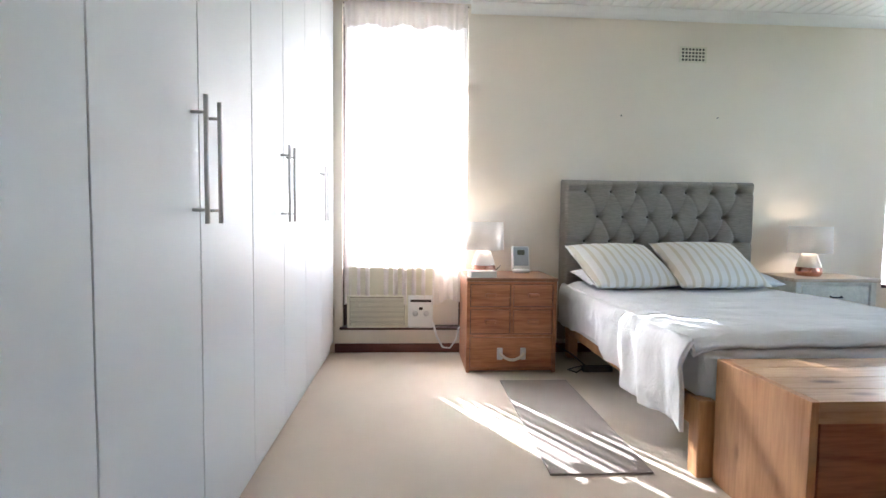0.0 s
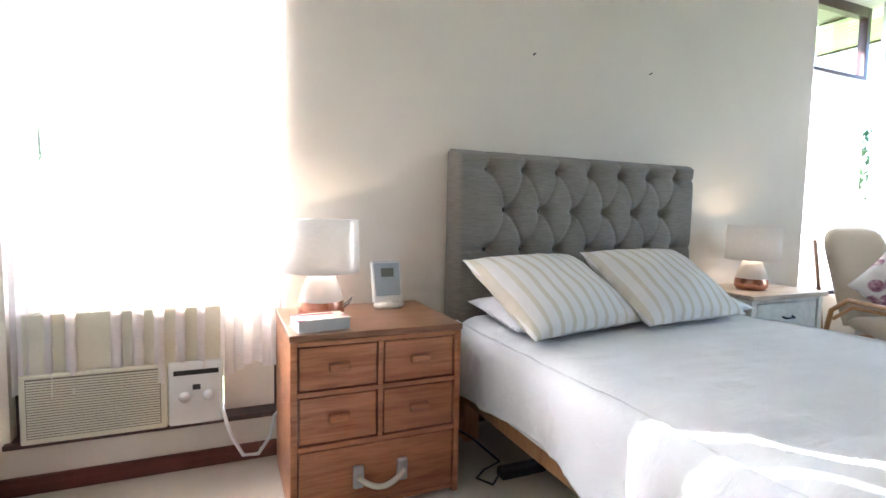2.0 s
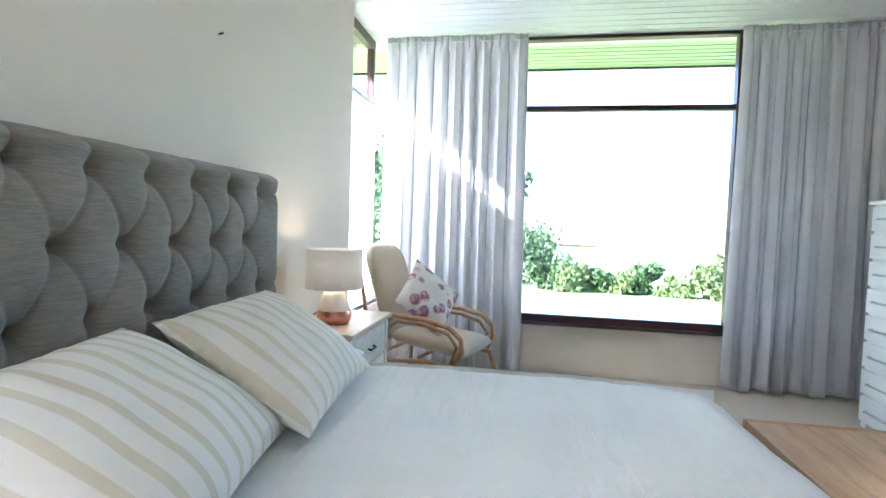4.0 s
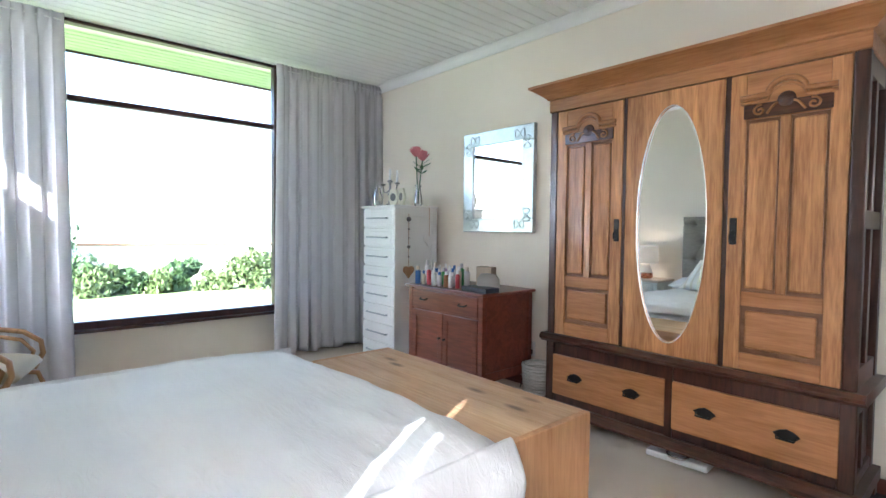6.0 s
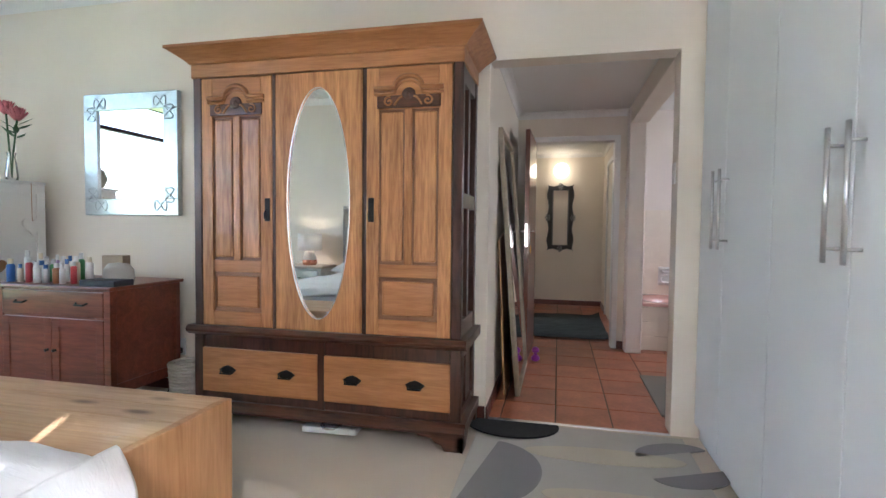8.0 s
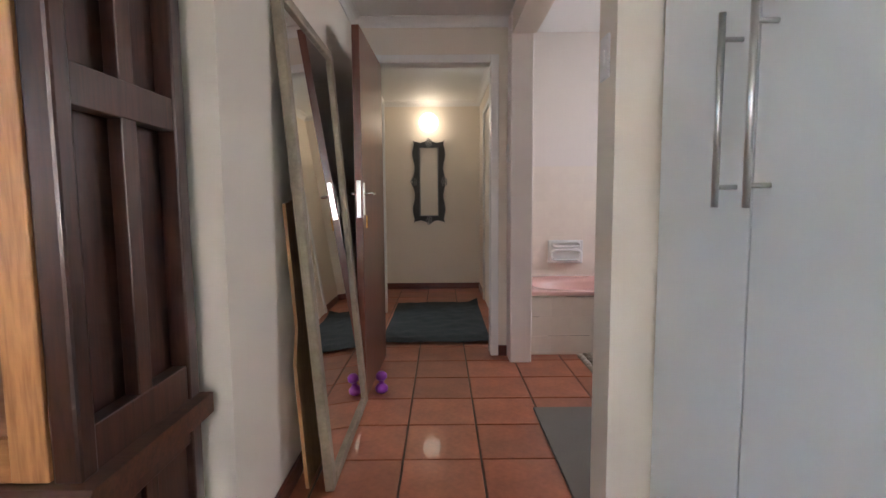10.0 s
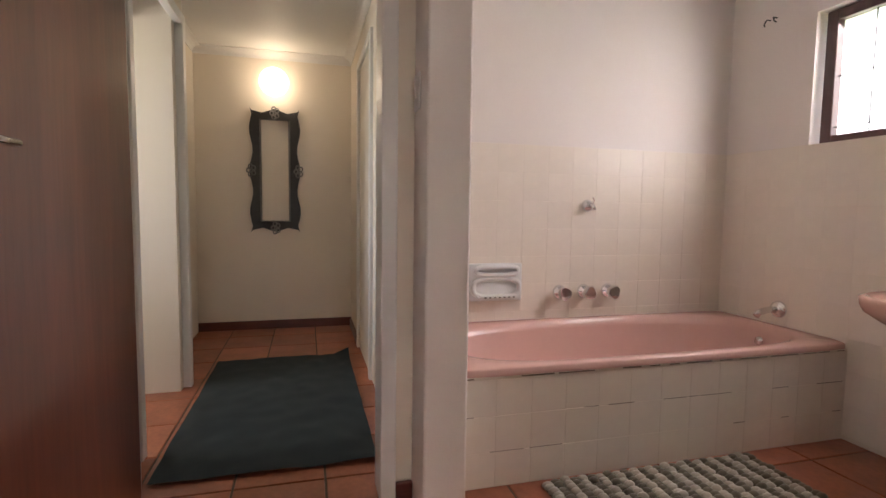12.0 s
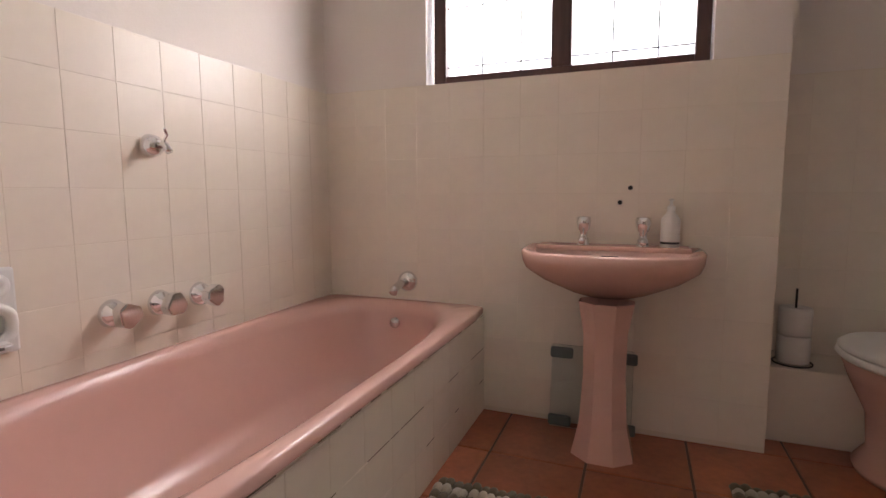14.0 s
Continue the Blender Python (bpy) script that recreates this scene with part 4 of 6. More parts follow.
def sheer(u, v):
    low = 1 - v
    ph = 2 * math.pi * 13 * u
    hem = 0.02 * math.sin(7 * u * 2 * math.pi * 0.7) + 0.10 * max(0.0, u - 0.55) * (1 if u < 2 else 0)
    amp = (0.010 + 0.022 * low) * (0.7 + 0.6 * smooth_noise((u * 9, low, 0), 1.0, 4))
    return (X0 + u * (X1 - X0) + 0.008 * math.sin(2 * ph), 4.06 - 0.02 + amp * math.sin(ph + 1.5 * math.sin(4 * u)) - 0.03 * low, Z0 + hem * low + v * (Z1 - Z0 - 0.0))


def gap(u, v):
    x, z = X0 + u * (X1 - X0), Z0 + v * (Z1 - Z0)
    return any(p < x < q for p, q in SUN_SLITS) and (0.80 if x < 0 else 1.15 if x < 0.2 else 1.6) + 0.16 * math.sin(40 * x) ** 2 < z < (1.64 if x < 0.2 else 2.0) + 0.12 * math.sin(23 * x)


sc = thing("sheer_curtain", "thin white sheer curtain over the window air conditioner", "curtain")
part("cloth", sheet(300, 40, sheer, None, gap), SHEER, sc, "", True)
part("frill", sheet(120, 4, lambda u, v: (X0 + u * (X1 - X0), 4.005 + 0.012 * math.sin(u * 90), Z1 - 0.17 + v * 0.19 - 0.02 * math.sin(u * 23) * (1 - v))), SHEER, sc, "gathered frill along the rod", True)
part("rod", tube([(X0 - 0.01, 4.03, Z1 + 0.01), (X1 + 0.01, 4.03, Z1 + 0.01)], 0.006, 8), DARKFRAME, sc)


def window(name, label, bars, panes):
    w = tagged(new(name), label, "window", kind="structure")
    for b in bars:
        part("window_frame", bx(*b, 0.004), DARKFRAME, w)
    for b in panes:
        ob = part("pane", bx(*b), GLASS, w)
        ob.visible_shadow = False
    return w


window("window_garden", "wide dark-framed garden window with a fixed lower pane", [
    (4.985, 5.07, 1.13, 1.19, 0.44, CH), (4.985, 5.07, 3.96, 4.03, 0.44, CH), (4.985, 5.07, 0.55, 0.60, 0.44, CH),
    (4.99, 5.06, 0.6, 1.13, 2.22, 2.265), (4.99, 5.06, 1.19, 3.96, 2.22, 2.265), (4.985, 5.07, 1.19, 3.96, 0.44, 0.50), (4.985, 5.07, 0.6, 1.13, 0.44, 0.50),
    (4.985, 5.07, 1.19, 3.96, CH - 0.03, CH - 0.002), (4.94, 5.09, 0.56, 4.03, 0.415, 0.44)],
    [(5.02, 5.026, 1.19, 3.96, 0.5, 2.22), (5.02, 5.026, 1.19, 3.96, 2.265, CH - 0.03), (5.02, 5.026, 0.6, 1.13, 0.5, 2.22), (5.02, 5.026, 0.6, 1.13, 2.265, CH - 0.03)])
window("window_north", "tall dark-framed window behind the sheer curtain", [
    (-0.58, -0.535, 4.10, 4.17, 0.21, CH - 0.03), (0.385, 0.43, 4.10, 4.17, 0.21, CH - 0.03), (-0.535, 0.385, 4.10, 4.17, CH - 0.075, CH - 0.03),
    (-0.535, 0.385, 4.10, 4.17, 2.22, 2.26), (-0.535, 0.385, 4.10, 4.17, 0.73, 0.77), (-0.60, 0.45, 4.015, 4.2, 0.19, 0.212)],
    [(-0.535, 0.385, 4.13, 4.136, 0.77, 2.22), (-0.535, 0.385, 4.13, 4.136, 2.26, CH - 0.075)])
window("window_corner", "narrow corner window with clear top light", [
    (4.09, 4.125, 4.17, 4.24, 0.55, CH), (4.95, 5.0, 4.17, 4.24, 0.55, CH), (4.125, 4.95, 4.17, 4.24, 2.25, 2.30), (4.125, 4.95, 4.17, 4.24, 2.76, CH), (4.092, 5.0, 4.06, 4.26, 0.55, 0.58)],
    [(4.125, 4.95, 4.20, 4.206, 2.30, 2.76), (4.125, 4.95, 4.20, 4.206, 0.58, 2.25)])
FROST = curtain_cloth("frosted_film", (0.74, 0.80, 0.88), 0.5, 0.0)
tagged(part("privacy_blind", sheet(6, 20, lambda u, v: (4.13 + 0.82 * u, 4.15 + 0.004 * math.sin(30 * u), 0.60 + 1.66 * v)), FROST, None), "pale blue-white blind over the lower corner window", "blind")

# ---- air conditioner, vent, small fixings by the north window ----
ac = thing("air_conditioner", "aged cream window air conditioner standing on the sill", "air conditioner", (-0.535, 3.985, 0.213))
part("casing", bx(0.01, 0.70, 0.02, 0.30, 0.0, 0.50, 0.008), CREAMP, ac)
part("front_frame", bx(0.0, 0.49, 0.0, 0.022, 0.0, 0.27, 0.008), CREAMP, ac)
# dark sheet that paints the shade between the louvres
part("louvre_shade", bx(0.022, 0.468, -0.0015, 0.001, 0.024, 0.255), plain("grille_gap_shade", (0.22, 0.20, 0.16), 0.8, 0.1), ac)
for k in range(22):
    part("louvre", bx(0.025, 0.465, -0.004, 0.004, 0.028 + k * 0.0102, 0.034 + k * 0.0102), CREAMP, ac)
cp = part("control_panel", bx(0.495, 0.70, 0.0, 0.022, 0.0, 0.27, 0.008), PLASTIC, ac)
part("air_slot", bx(0.515, 0.685, -0.003, 0.004, 0.215, 0.235), BLACKP, cp)
part("display", bx(0.585, 0.615, -0.003, 0.003, 0.15, 0.172), BLACKP, cp)
for kx in (0.555, 0.645):
    part("knob", moved(lathe([(0, 0.02), (0.018, 0.018), (0.024, 0.0)], sides=14), pose(kx, 0.0, 0.12, 90, 0, 0)), CHROME, cp, "grey dial", True)
part("cable", tube([(0.70, -0.004, 0.05), (0.73, -0.03, -0.06), (0.78, -0.04, -0.15), (0.84, -0.04, -0.155), (0.89, -0.03, -0.09), (0.91, -0.02, 0.0), (0.95, -0.01, 0.04)], 0.008, 8), PLASTIC, ac, "white power cable", True)
tagged(part("window_panel", bx(0.17, 0.385, 4.11, 4.13, 0.213, 0.73), WALL), "grey-beige closing panel beside the air conditioner", "panel", kind="structure")
vent = thing("air_vent", "cream clay air brick with small square holes", "vent", (2.19, 4.038, 2.43))
part("plate", bx(0, 0.23, -0.012, 0.0, 0, 0.13, 0.003), CREAMP, vent)
# holes are black blocks on the plate, their inner shade given as colour
for i in range(7):
    for j in range(4):
        part("hole", bx(0.016 + i * 0.029, 0.034 + i * 0.029, -0.014, -0.004, 0.014 + j * 0.028, 0.03 + j * 0.028), BLACKP, vent)
for x in (1.71, 2.535):
    tagged(part("nail", tube([(x, 4.038, 1.98), (x, 4.018, 1.984)], 0.004, 8), BLACKIRON), "small dark nail in the plain wall", "nail", "nails over the bed")

# ---- rugs ----
RUG = cloth("brown_grey_flat_rug", (0.22, 0.18, 0.15), 300, 0.1, bumps=0.6)
tagged(part("bedside_rug", bx(0.60, 1.06, 1.99, 3.26, 0.001, 0.012, 0.003), RUG), "thin grey-brown rug beside the bed", "rug")
BEIGE = cloth("grey_beige_rug", (0.42, 0.39, 0.345), 260, 0.06, bumps=0.6)
DGREY = cloth("dark_grey_rug", (0.20, 0.19, 0.185), 260, 0.06, bumps=0.6)
CREAM = cloth("cream_rug", (0.50, 0.445, 0.33), 260, 0.06, bumps=0.6)
rug = thing("patterned_rug", "low grey and beige rug with large leaf shapes", "rug", (-0.58, 0.06, 0))
part("woven_sheet", bx(0, 1.13, 0, 1.55, 0.001, 0.012, 0.003), BEIGE, rug)


def leaf(cx, cy, rx, ry, turn, a0=0.0, a1=360.0):
    pts = [(rx * math.cos(radians(a0 + (a1 - a0) * k / 20)), ry * math.sin(radians(a0 + (a1 - a0) * k / 20))) for k in range(21 if a1 - a0 < 360 else 20)]
    c, s = math.cos(radians(turn)), math.sin(radians(turn))
    return prism([(cx + c * p - s * q, cy + s * p + c * q) for p, q in pts], "z", 0.006, 0.0145)


part("leaf_shape", leaf(1.05, 0.62, 0.34, 0.30, 80, 0, 180), DGREY, rug, "dark grey half round")
part("leaf_shape", leaf(0.10, 0.22, 0.20, 0.12, 25, 180, 360), DGREY, rug, "dark grey half leaf")
part("leaf_shape", leaf(0.06, 0.44, 0.20, 0.13, 25, 0, 180), DGREY, rug, "dark grey half leaf")
part("band_shape", leaf(0.45, 0.34, 0.40, 0.09, 2), CREAM, rug, "cream band")
part("band_shape", leaf(0.30, 0.80, 0.45, 0.10, -4), CREAM, rug, "cream band")
BLACKMAT = cloth("black_coir", (0.012, 0.012, 0.013), 200, 0.2, bumps=0.8, sheen=0.0)
pts = [(0.62, 0.075), (0.10, 0.075)] + [(0.36 + 0.27 * math.cos(radians(a)), 0.10 + 0.20 * math.sin(radians(a))) for a in range(180, -1, -12)]
tagged(part("door_mat", prism(pts, "z", 0.0145, 0.026), BLACKMAT), "black half-round door mat at the passage opening", "mat")

# ---- cane armchair ----
SEATCLOTH = cloth("tan_seat_cloth", (0.52, 0.43, 0.31), 400, 0.05)
ch = thing("armchair", "honey cane armchair with tan seat and back cushions", "chair", (4.30, 3.50, 0), -16)


def pad(name, w, h, t, m, material, parent, label=""):
    own = bmesh.new()
    for side in (1, -1):
        sheet(20, 20, lambda u, v, side=side: ((2 * u - 1) * w / 2, (2 * v - 1) * h / 2, side * t / 2 * ((1 - abs(2 * u - 1) ** 6) * (1 - abs(2 * v - 1) ** 6)) ** 0.4), own)
    bmesh.ops.remove_doubles(own, verts=own.verts, dist=0.002)
    return part(name, moved(own, m), material, parent, label, True)


pad("seat_cushion", 0.50, 0.62, 0.11, pose(0, -0.14, 0.40, 6, 0, 0), SEATCLOTH, ch)
own = bmesh.new()


def backrest(u, v, side):
    a, b = 2 * u - 1, 2 * v - 1
    rnd = math.sqrt(max(0.0, 1 - max(0.0, (b - 0.55) / 0.45) ** 2)) if b > 0.55 else 1.0
    x = a * 0.25 * (0.45 + 0.55 * rnd)
    q = ((1 - abs(a) ** 6) * (1 - abs(b) ** 6)) ** 0.4
    zz = 0.40 + 0.68 * v
    return (x, 0.17 + 0.24 * v + side * 0.05 * q, zz)


for side in (1, -1):
    sheet(20, 24, lambda u, v, side=side: backrest(u, v, side), own)
bmesh.ops.remove_doubles(own, verts=own.verts, dist=0.002)
part("back_cushion", own, SEATCLOTH, ch, "", True)
for sx in (-1, 1):
    x = 0.30 * sx
    part("arm", tube([(x, 0.26, 0.30), (x, 0.22, 0.50), (x, 0.10, 0.59), (x, -0.15, 0.585), (x, -0.33, 0.55), (x, -0.42, 0.48), (x, -0.43, 0.40), (x, -0.38, 0.30)], 0.017, 10), CANE, ch, "", True)
    part("arm_rail", tube([(x * 0.94, 0.22, 0.44), (x * 0.94, 0.08, 0.545), (x * 0.94, -0.15, 0.545), (x * 0.94, -0.32, 0.50), (x * 0.94, -0.385, 0.42), (x * 0.94, -0.34, 0.30)], 0.013, 10), CANE, ch, "", True)
    part("runner", tube([(x, 0.34, 0.05), (x, 0.30, 0.018), (x, 0.0, 0.018), (x, -0.32, 0.018), (x, -0.42, 0.05), (x, -0.45, 0.14), (x, -0.40, 0.27), (x, -0.2, 0.30), (x, 0.28, 0.26)], 0.016, 10), CANE, ch, "", True)
    part("leg", tube([(x, 0.30, 0.02), (x, 0.28, 0.28), (x * 0.85, 0.40, 0.75), (x * 0.8, 0.46, 0.98)], 0.015, 10), CANE, ch, "", True)
for y in (-0.36, -0.1, 0.2):
    part("stretcher", tube([(-0.29, y, 0.315), (0.29, y, 0.315)], 0.013, 8), CANE, ch)


def floral(name):
    m, n, p = base_material(name)
    v = n.nodes.new("ShaderNodeTexVoronoi")
    v.inputs["Scale"].default_value = 10.5
    n.links.new(coords(n, (1, 1, 0.2)), v.inputs["Vector"])
    f = ramp(n, v.outputs["Distance"], [(0.40, (1, 1, 1)), (0.50, (0, 0, 0))])
    g = noise_node(n, coords(n), 26, 4)
    flower = ramp(n, g, [(0.35, (0.22, 0.08, 0.13)), (0.5, (0.42, 0.22, 0.27)), (0.62, (0.66, 0.52, 0.50)), (0.7, (0.30, 0.30, 0.17))])
    pick = ramp(n, v.outputs["Color"], [(0.12, (0, 0, 0)), (0.16, (1, 1, 1))])
    n.links.new(mixed(n, mixed(n, 1.0, f, pick, "MULTIPLY"), (0.72, 0.67, 0.62), flower), p.inputs["Base Color"])
    p.inputs["Roughness"].default_value = 0.95
    return m


pillow("cushion", "white scatter cushion with plum flower print on the armchair", floral("plum_flower_print"), 0.44, 0.44, 0.15, pose(4.22, 3.47, 0.70, 62, 0, -38) @ pose(0, 0, 0, 0, 0, 45), "")

# ---- things on the bedside chest ----
dk = thing("clock_radio", "silver and white dock clock with small grey display", "clock", (0.865, 3.845, 0.69), 4)
part("base", lathe([(0, 0), (0.066, 0.0), (0.073, 0.012), (0.07, 0.024), (0.04, 0.03), (0, 0.03)], (0, 0.012, 0), 28, None, 1.0, 0.58), PLASTIC, dk, "", True)
part("back_panel", moved(bx(-0.073, 0.073, -0.012, 0.012, 0.0, 0.19, 0.011, None, 3), pose(0, 0.028, 0.022, -12, 0, 0)), PLASTIC, dk)
part("face", moved(bx(-0.06, 0.06, -0.0165, -0.012, 0.03, 0.178, 0.004), pose(0, 0.028, 0.022, -12, 0, 0)), plain("silver_blue_plastic", (0.42, 0.47, 0.52), 0.3, 0.03, metal=0.4), dk)
part("display", moved(bx(-0.03, 0.03, -0.019, -0.0166, 0.115, 0.155), pose(0, 0.028, 0.022, -12, 0, 0)), plain("grey_lcd", (0.14, 0.16, 0.14), 0.2, 0.03), dk, "grey display")
for k in range(3):
    part("key", bx(-0.035 + k * 0.025, -0.015 + k * 0.025, -0.045, -0.03, 0.034, 0.041, 0.003), TRIM, dk)
book = thing("book", "thick paperback book with pink flower cover", "book", (0.505, 3.56, 0.69), 8)
part("pages", bx(-0.095, 0.095, -0.06, 0.058, 0.003, 0.04), plain("paper_edges", (0.66, 0.64, 0.60), 0.9, 0.05, 3, 400, 0.3), book)
part("cover", bx(-0.098, 0.098, -0.063, 0.063, 0.04, 0.0435, 0.001), floral("pink_book_cover"), book, "pink printed cover")
part("cover", bx(-0.098, 0.098, -0.063, 0.063, 0.0, 0.003, 0.001), TRIM, book)
part("title_bar", bx(-0.07, 0.06, 0.02, 0.045, 0.0436, 0.0442), plain("red_print", (0.5, 0.06, 0.07), 0.6, 0.05), book, "red lettering bar")
cl = thing("power_strip", "black power strip with tangled cables under the bed", "cable", (1.25, 3.45, 0))
part("strip", bx(0, 0.22, 0, 0.06, 0.0, 0.04, 0.006), BLACKP, cl)
part("cable", tube([(0.0, 0.03, 0.02), (-0.06, -0.02, 0.008), (-0.1, 0.05, 0.008), (-0.04, 0.1, 0.008), (0.05, 0.12, 0.02), (0.0, 0.3, 0.06), (-0.1, 0.45, 0.1)], 0.005, 6), BLACKP, cl, "", True)

# ---- things on the tallboy ----
TZ = 1.475
PEW = plain("pewter", (0.35, 0.34, 0.33), 0.3, 0.1, 20, 100, 0.1, metal=0.9)
cd_ = thing("candelabra", "pewter candelabra with three white candles", "candle holder", (4.12, 0.42, TZ))
part("stem", lathe([(0, 0), (0.055, 0.0), (0.05, 0.012), (0.015, 0.03), (0.012, 0.09), (0.022, 0.11), (0.01, 0.13), (0.012, 0.22), (0.03, 0.235), (0.014, 0.25), (0, 0.25)], sides=18), PEW, cd_, "", True)
for s in (-1, 1):
    part("arm", tube([(0, 0, 0.16), (s * 0.05, 0, 0.13), (s * 0.1, 0, 0.14), (s * 0.115, 0, 0.20)], 0.006, 8), PEW, cd_, "", True)
    part("cup", lathe([(0, 0.2), (0.012, 0.2), (0.03, 0.212), (0.012, 0.22), (0, 0.22)], (s * 0.115, 0, 0), 14), PEW, cd_, "", True)
for x, z, h in ((0, 0.25, 0.10), (-0.115, 0.22, 0.11)):
    part("candle", lathe([(0, 0), (0.011, 0), (0.01, h), (0, h + 0.004)], (x, 0, z), 12), PLASTIC, cd_, "white candle", True)
jar = thing("glass_jar", "clear glass jar with white sand", "jar", (4.25, 0.47, TZ))
part("glass", lathe([(0, 0), (0.04, 0), (0.045, 0.02), (0.045, 0.10), (0.03, 0.14), (0.025, 0.17), (0.028, 0.18)], sides=20), GLASS, jar, "", True)
part("filling", lathe([(0, 0.002), (0.037, 0.002), (0.04, 0.05), (0, 0.05)], sides=16), PLASTIC, jar, "", True)
for x, rz in ((3.985, 10), (3.86, -12)):
    f = thing("photo_frame", "small cream hexagonal photo frame", "photo frame", (x, 0.47, TZ), rz, group="photo frames on the tallboy")
    hexo = [(0.07 * math.cos(radians(60 * k)), 0.078 + 0.078 * math.sin(radians(60 * k)) / math.sin(radians(60)) * 0.98) for k in range(6)]
    part("frame", prism(hexo, "y", -0.012, 0.012, None, 0.004), CREAMP, f)
    part("picture", lathe([(0, 0.001), (0.034, 0.001), (0.036, -0.001)], (0, 0, 0), 20), DGREY, f, "dark round picture").matrix_basis = pose(0, 0.0135, 0.078, -90, 0, 0)
PINK = plain("pink_petals", (0.62, 0.18, 0.20), 0.6, 0.2, 30, 120, 0.3)
LEAFG = plain("green_leaf", (0.06, 0.13, 0.05), 0.5, 0.25, 20, 90, 0.3)
vs = thing("flower_vase", "glass vase with two pink protea flowers", "vase", (3.90, 0.25, TZ))
part("vase", lathe([(0, 0), (0.035, 0), (0.04, 0.03), (0.03, 0.12), (0.022, 0.17), (0.03, 0.2)], sides=20), GLASS, vs, "", True)
for dx, dy, h in ((0.0, 0.03, 0.48), (-0.06, 0.0, 0.44)):
    part("stem", tube([(0, 0, 0.02), (dx * 0.3, dy * 0.4, 0.2), (dx, dy, h)], 0.006, 6), LEAFG, vs, "", True)
    own = bmesh.new()
    for ring, n, tilt, ln in ((0, 12, 38, 0.09), (1, 9, 22, 0.10), (2, 6, 8, 0.10)):
        for k in range(n):
            pet = lathe([(0, 0), (0.013, 0.02), (0.016, 0.05), (0.008, ln * 0.9), (0, ln)], sides=6, sx=1.0, sy=0.3)
            join(own, moved(pet, pose(dx, dy, h - 0.02, 0, 0, 360 * k / n + ring * 15) @ pose(0, 0.012, 0, -tilt, 0, 0)))
    part("flower", own, PINK, vs, "pink protea bloom", True)
own = bmesh.new()
for k in range(7):
    pet = lathe([(0, 0), (0.016, 0.03), (0.018, 0.06), (0, 0.12)], sides=6, sx=1.0, sy=0.15)
    join(own, moved(pet, pose(-0.05, 0.0, 0.30 + 0.03 * (k % 4), 0, 0, 51 * k) @ pose(0, 0.005, 0, -55 - 8 * (k % 3), 0, 0)))
part("leaves", own, LEAFG, vs, "", True)


def heart(s):
    return [(s * 0.062 * 16 * math.sin(t) ** 3 / 16, s * (13 * math.cos(t) - 5 * math.cos(2 * t) - 2 * math.cos(3 * t) - math.cos(4 * t)) / 260) for t in [2 * math.pi * k / 28 for k in range(28)]]


for y, z, s, mt, lab, zt in ((0.20, 1.16, 1.15, TRIM, "white wooden heart hanging on the tallboy", 1.46), (0.44, 0.88, 1.0, CANE, "brown wooden heart on a beaded string", 1.40)):
    hh = thing("hanging_heart", lab, "ornament", (3.80, y, z))
    part("heart", prism(heart(s), "x", -0.016, 0.0, None, 0.003), mt, hh)
    part("string", tube([(-0.008, 0, 0.03), (-0.006, 0.0, zt - z)], 0.0022, 6), CANE, hh)
    if mt is CANE:
        for k, r in ((0.13, 0.010), (0.22, 0.018), (0.30, 0.008), (0.38, 0.010), (0.47, 0.024)):
            part("bead", lathe([(0, -r), (r * 0.8, -r * 0.5), (r, 0), (r * 0.8, r * 0.5), (0, r)], (-0.008, 0, k), 10), DGREY, hh, "", True)

# ---- bottles and bags on the cabinet ----
CZ = 0.81
COLS = [("white", (0.75, 0.75, 0.73)), ("blue", (0.05, 0.15, 0.42)), ("green", (0.08, 0.30, 0.10)), ("red", (0.55, 0.07, 0.08)), ("lilac", (0.45, 0.33, 0.52)), ("amber", (0.35, 0.16, 0.06)), ("silver", (0.5, 0.5, 0.5)), ("cream", (0.68, 0.6, 0.45))]
BOT = {k: plain(k + "_bottle_plastic", c, 0.3, 0.03, 6, 60, 0.0) for k, c in COLS}
rnd = random.Random(5)
picks = ["blue", "white", "white", "cream", "white", "white", "red", "white", "lilac", "white", "green", "white", "silver", "white", "white", "amber", "white", "green", "white", "cream", "white", "red"]
for i, colour in enumerate(picks):
    row = i % 3
    x = 3.44 - (i // 3) * 0.067 + rnd.uniform(-0.012, 0.012)
    y = 0.60 - row * 0.085 + rnd.uniform(-0.015, 0.015)
    h, r = rnd.uniform(0.08, 0.16) + 0.035 * row, rnd.uniform(0.014, 0.023)
    b = thing("bottle", f"small {colour} cosmetics bottle on the cabinet", "bottle", (x, y, CZ), group="cosmetics on the cabinet")
    part("body", lathe([(0, 0), (r, 0), (r, h * 0.72), (r * 0.5, h * 0.8), (0, h * 0.8)], sides=14), BOT[colour], b, "", True)
    part("cap", lathe([(r * 0.62, h * 0.78), (r * 0.62, h), (0, h)], sides=12), BOT[rnd.choice(["white", "silver", "white", "blue", "cream"])], b)
bag = thing("paper_bag", "stiff brown paper gift bag", "bag", (2.83, 0.43, CZ), 8)
part("bag", bx(-0.07, 0.07, -0.035, 0.035, 0, 0.17, 0.004), plain("brown_card", (0.42, 0.32, 0.23), 0.7, 0.06), bag)
wb = thing("toiletry_bag", "grey quilted toiletry bag", "bag", (2.74, 0.50, CZ), 20)
part("body", lathe([(0, 0), (0.085, 0.0), (0.092, 0.03), (0.088, 0.09), (0.06, 0.125), (0, 0.13)], sides=24, sx=1.0, sy=0.42), cloth("grey_quilt", (0.36, 0.33, 0.29), 200, 0.06), wb, "", True)
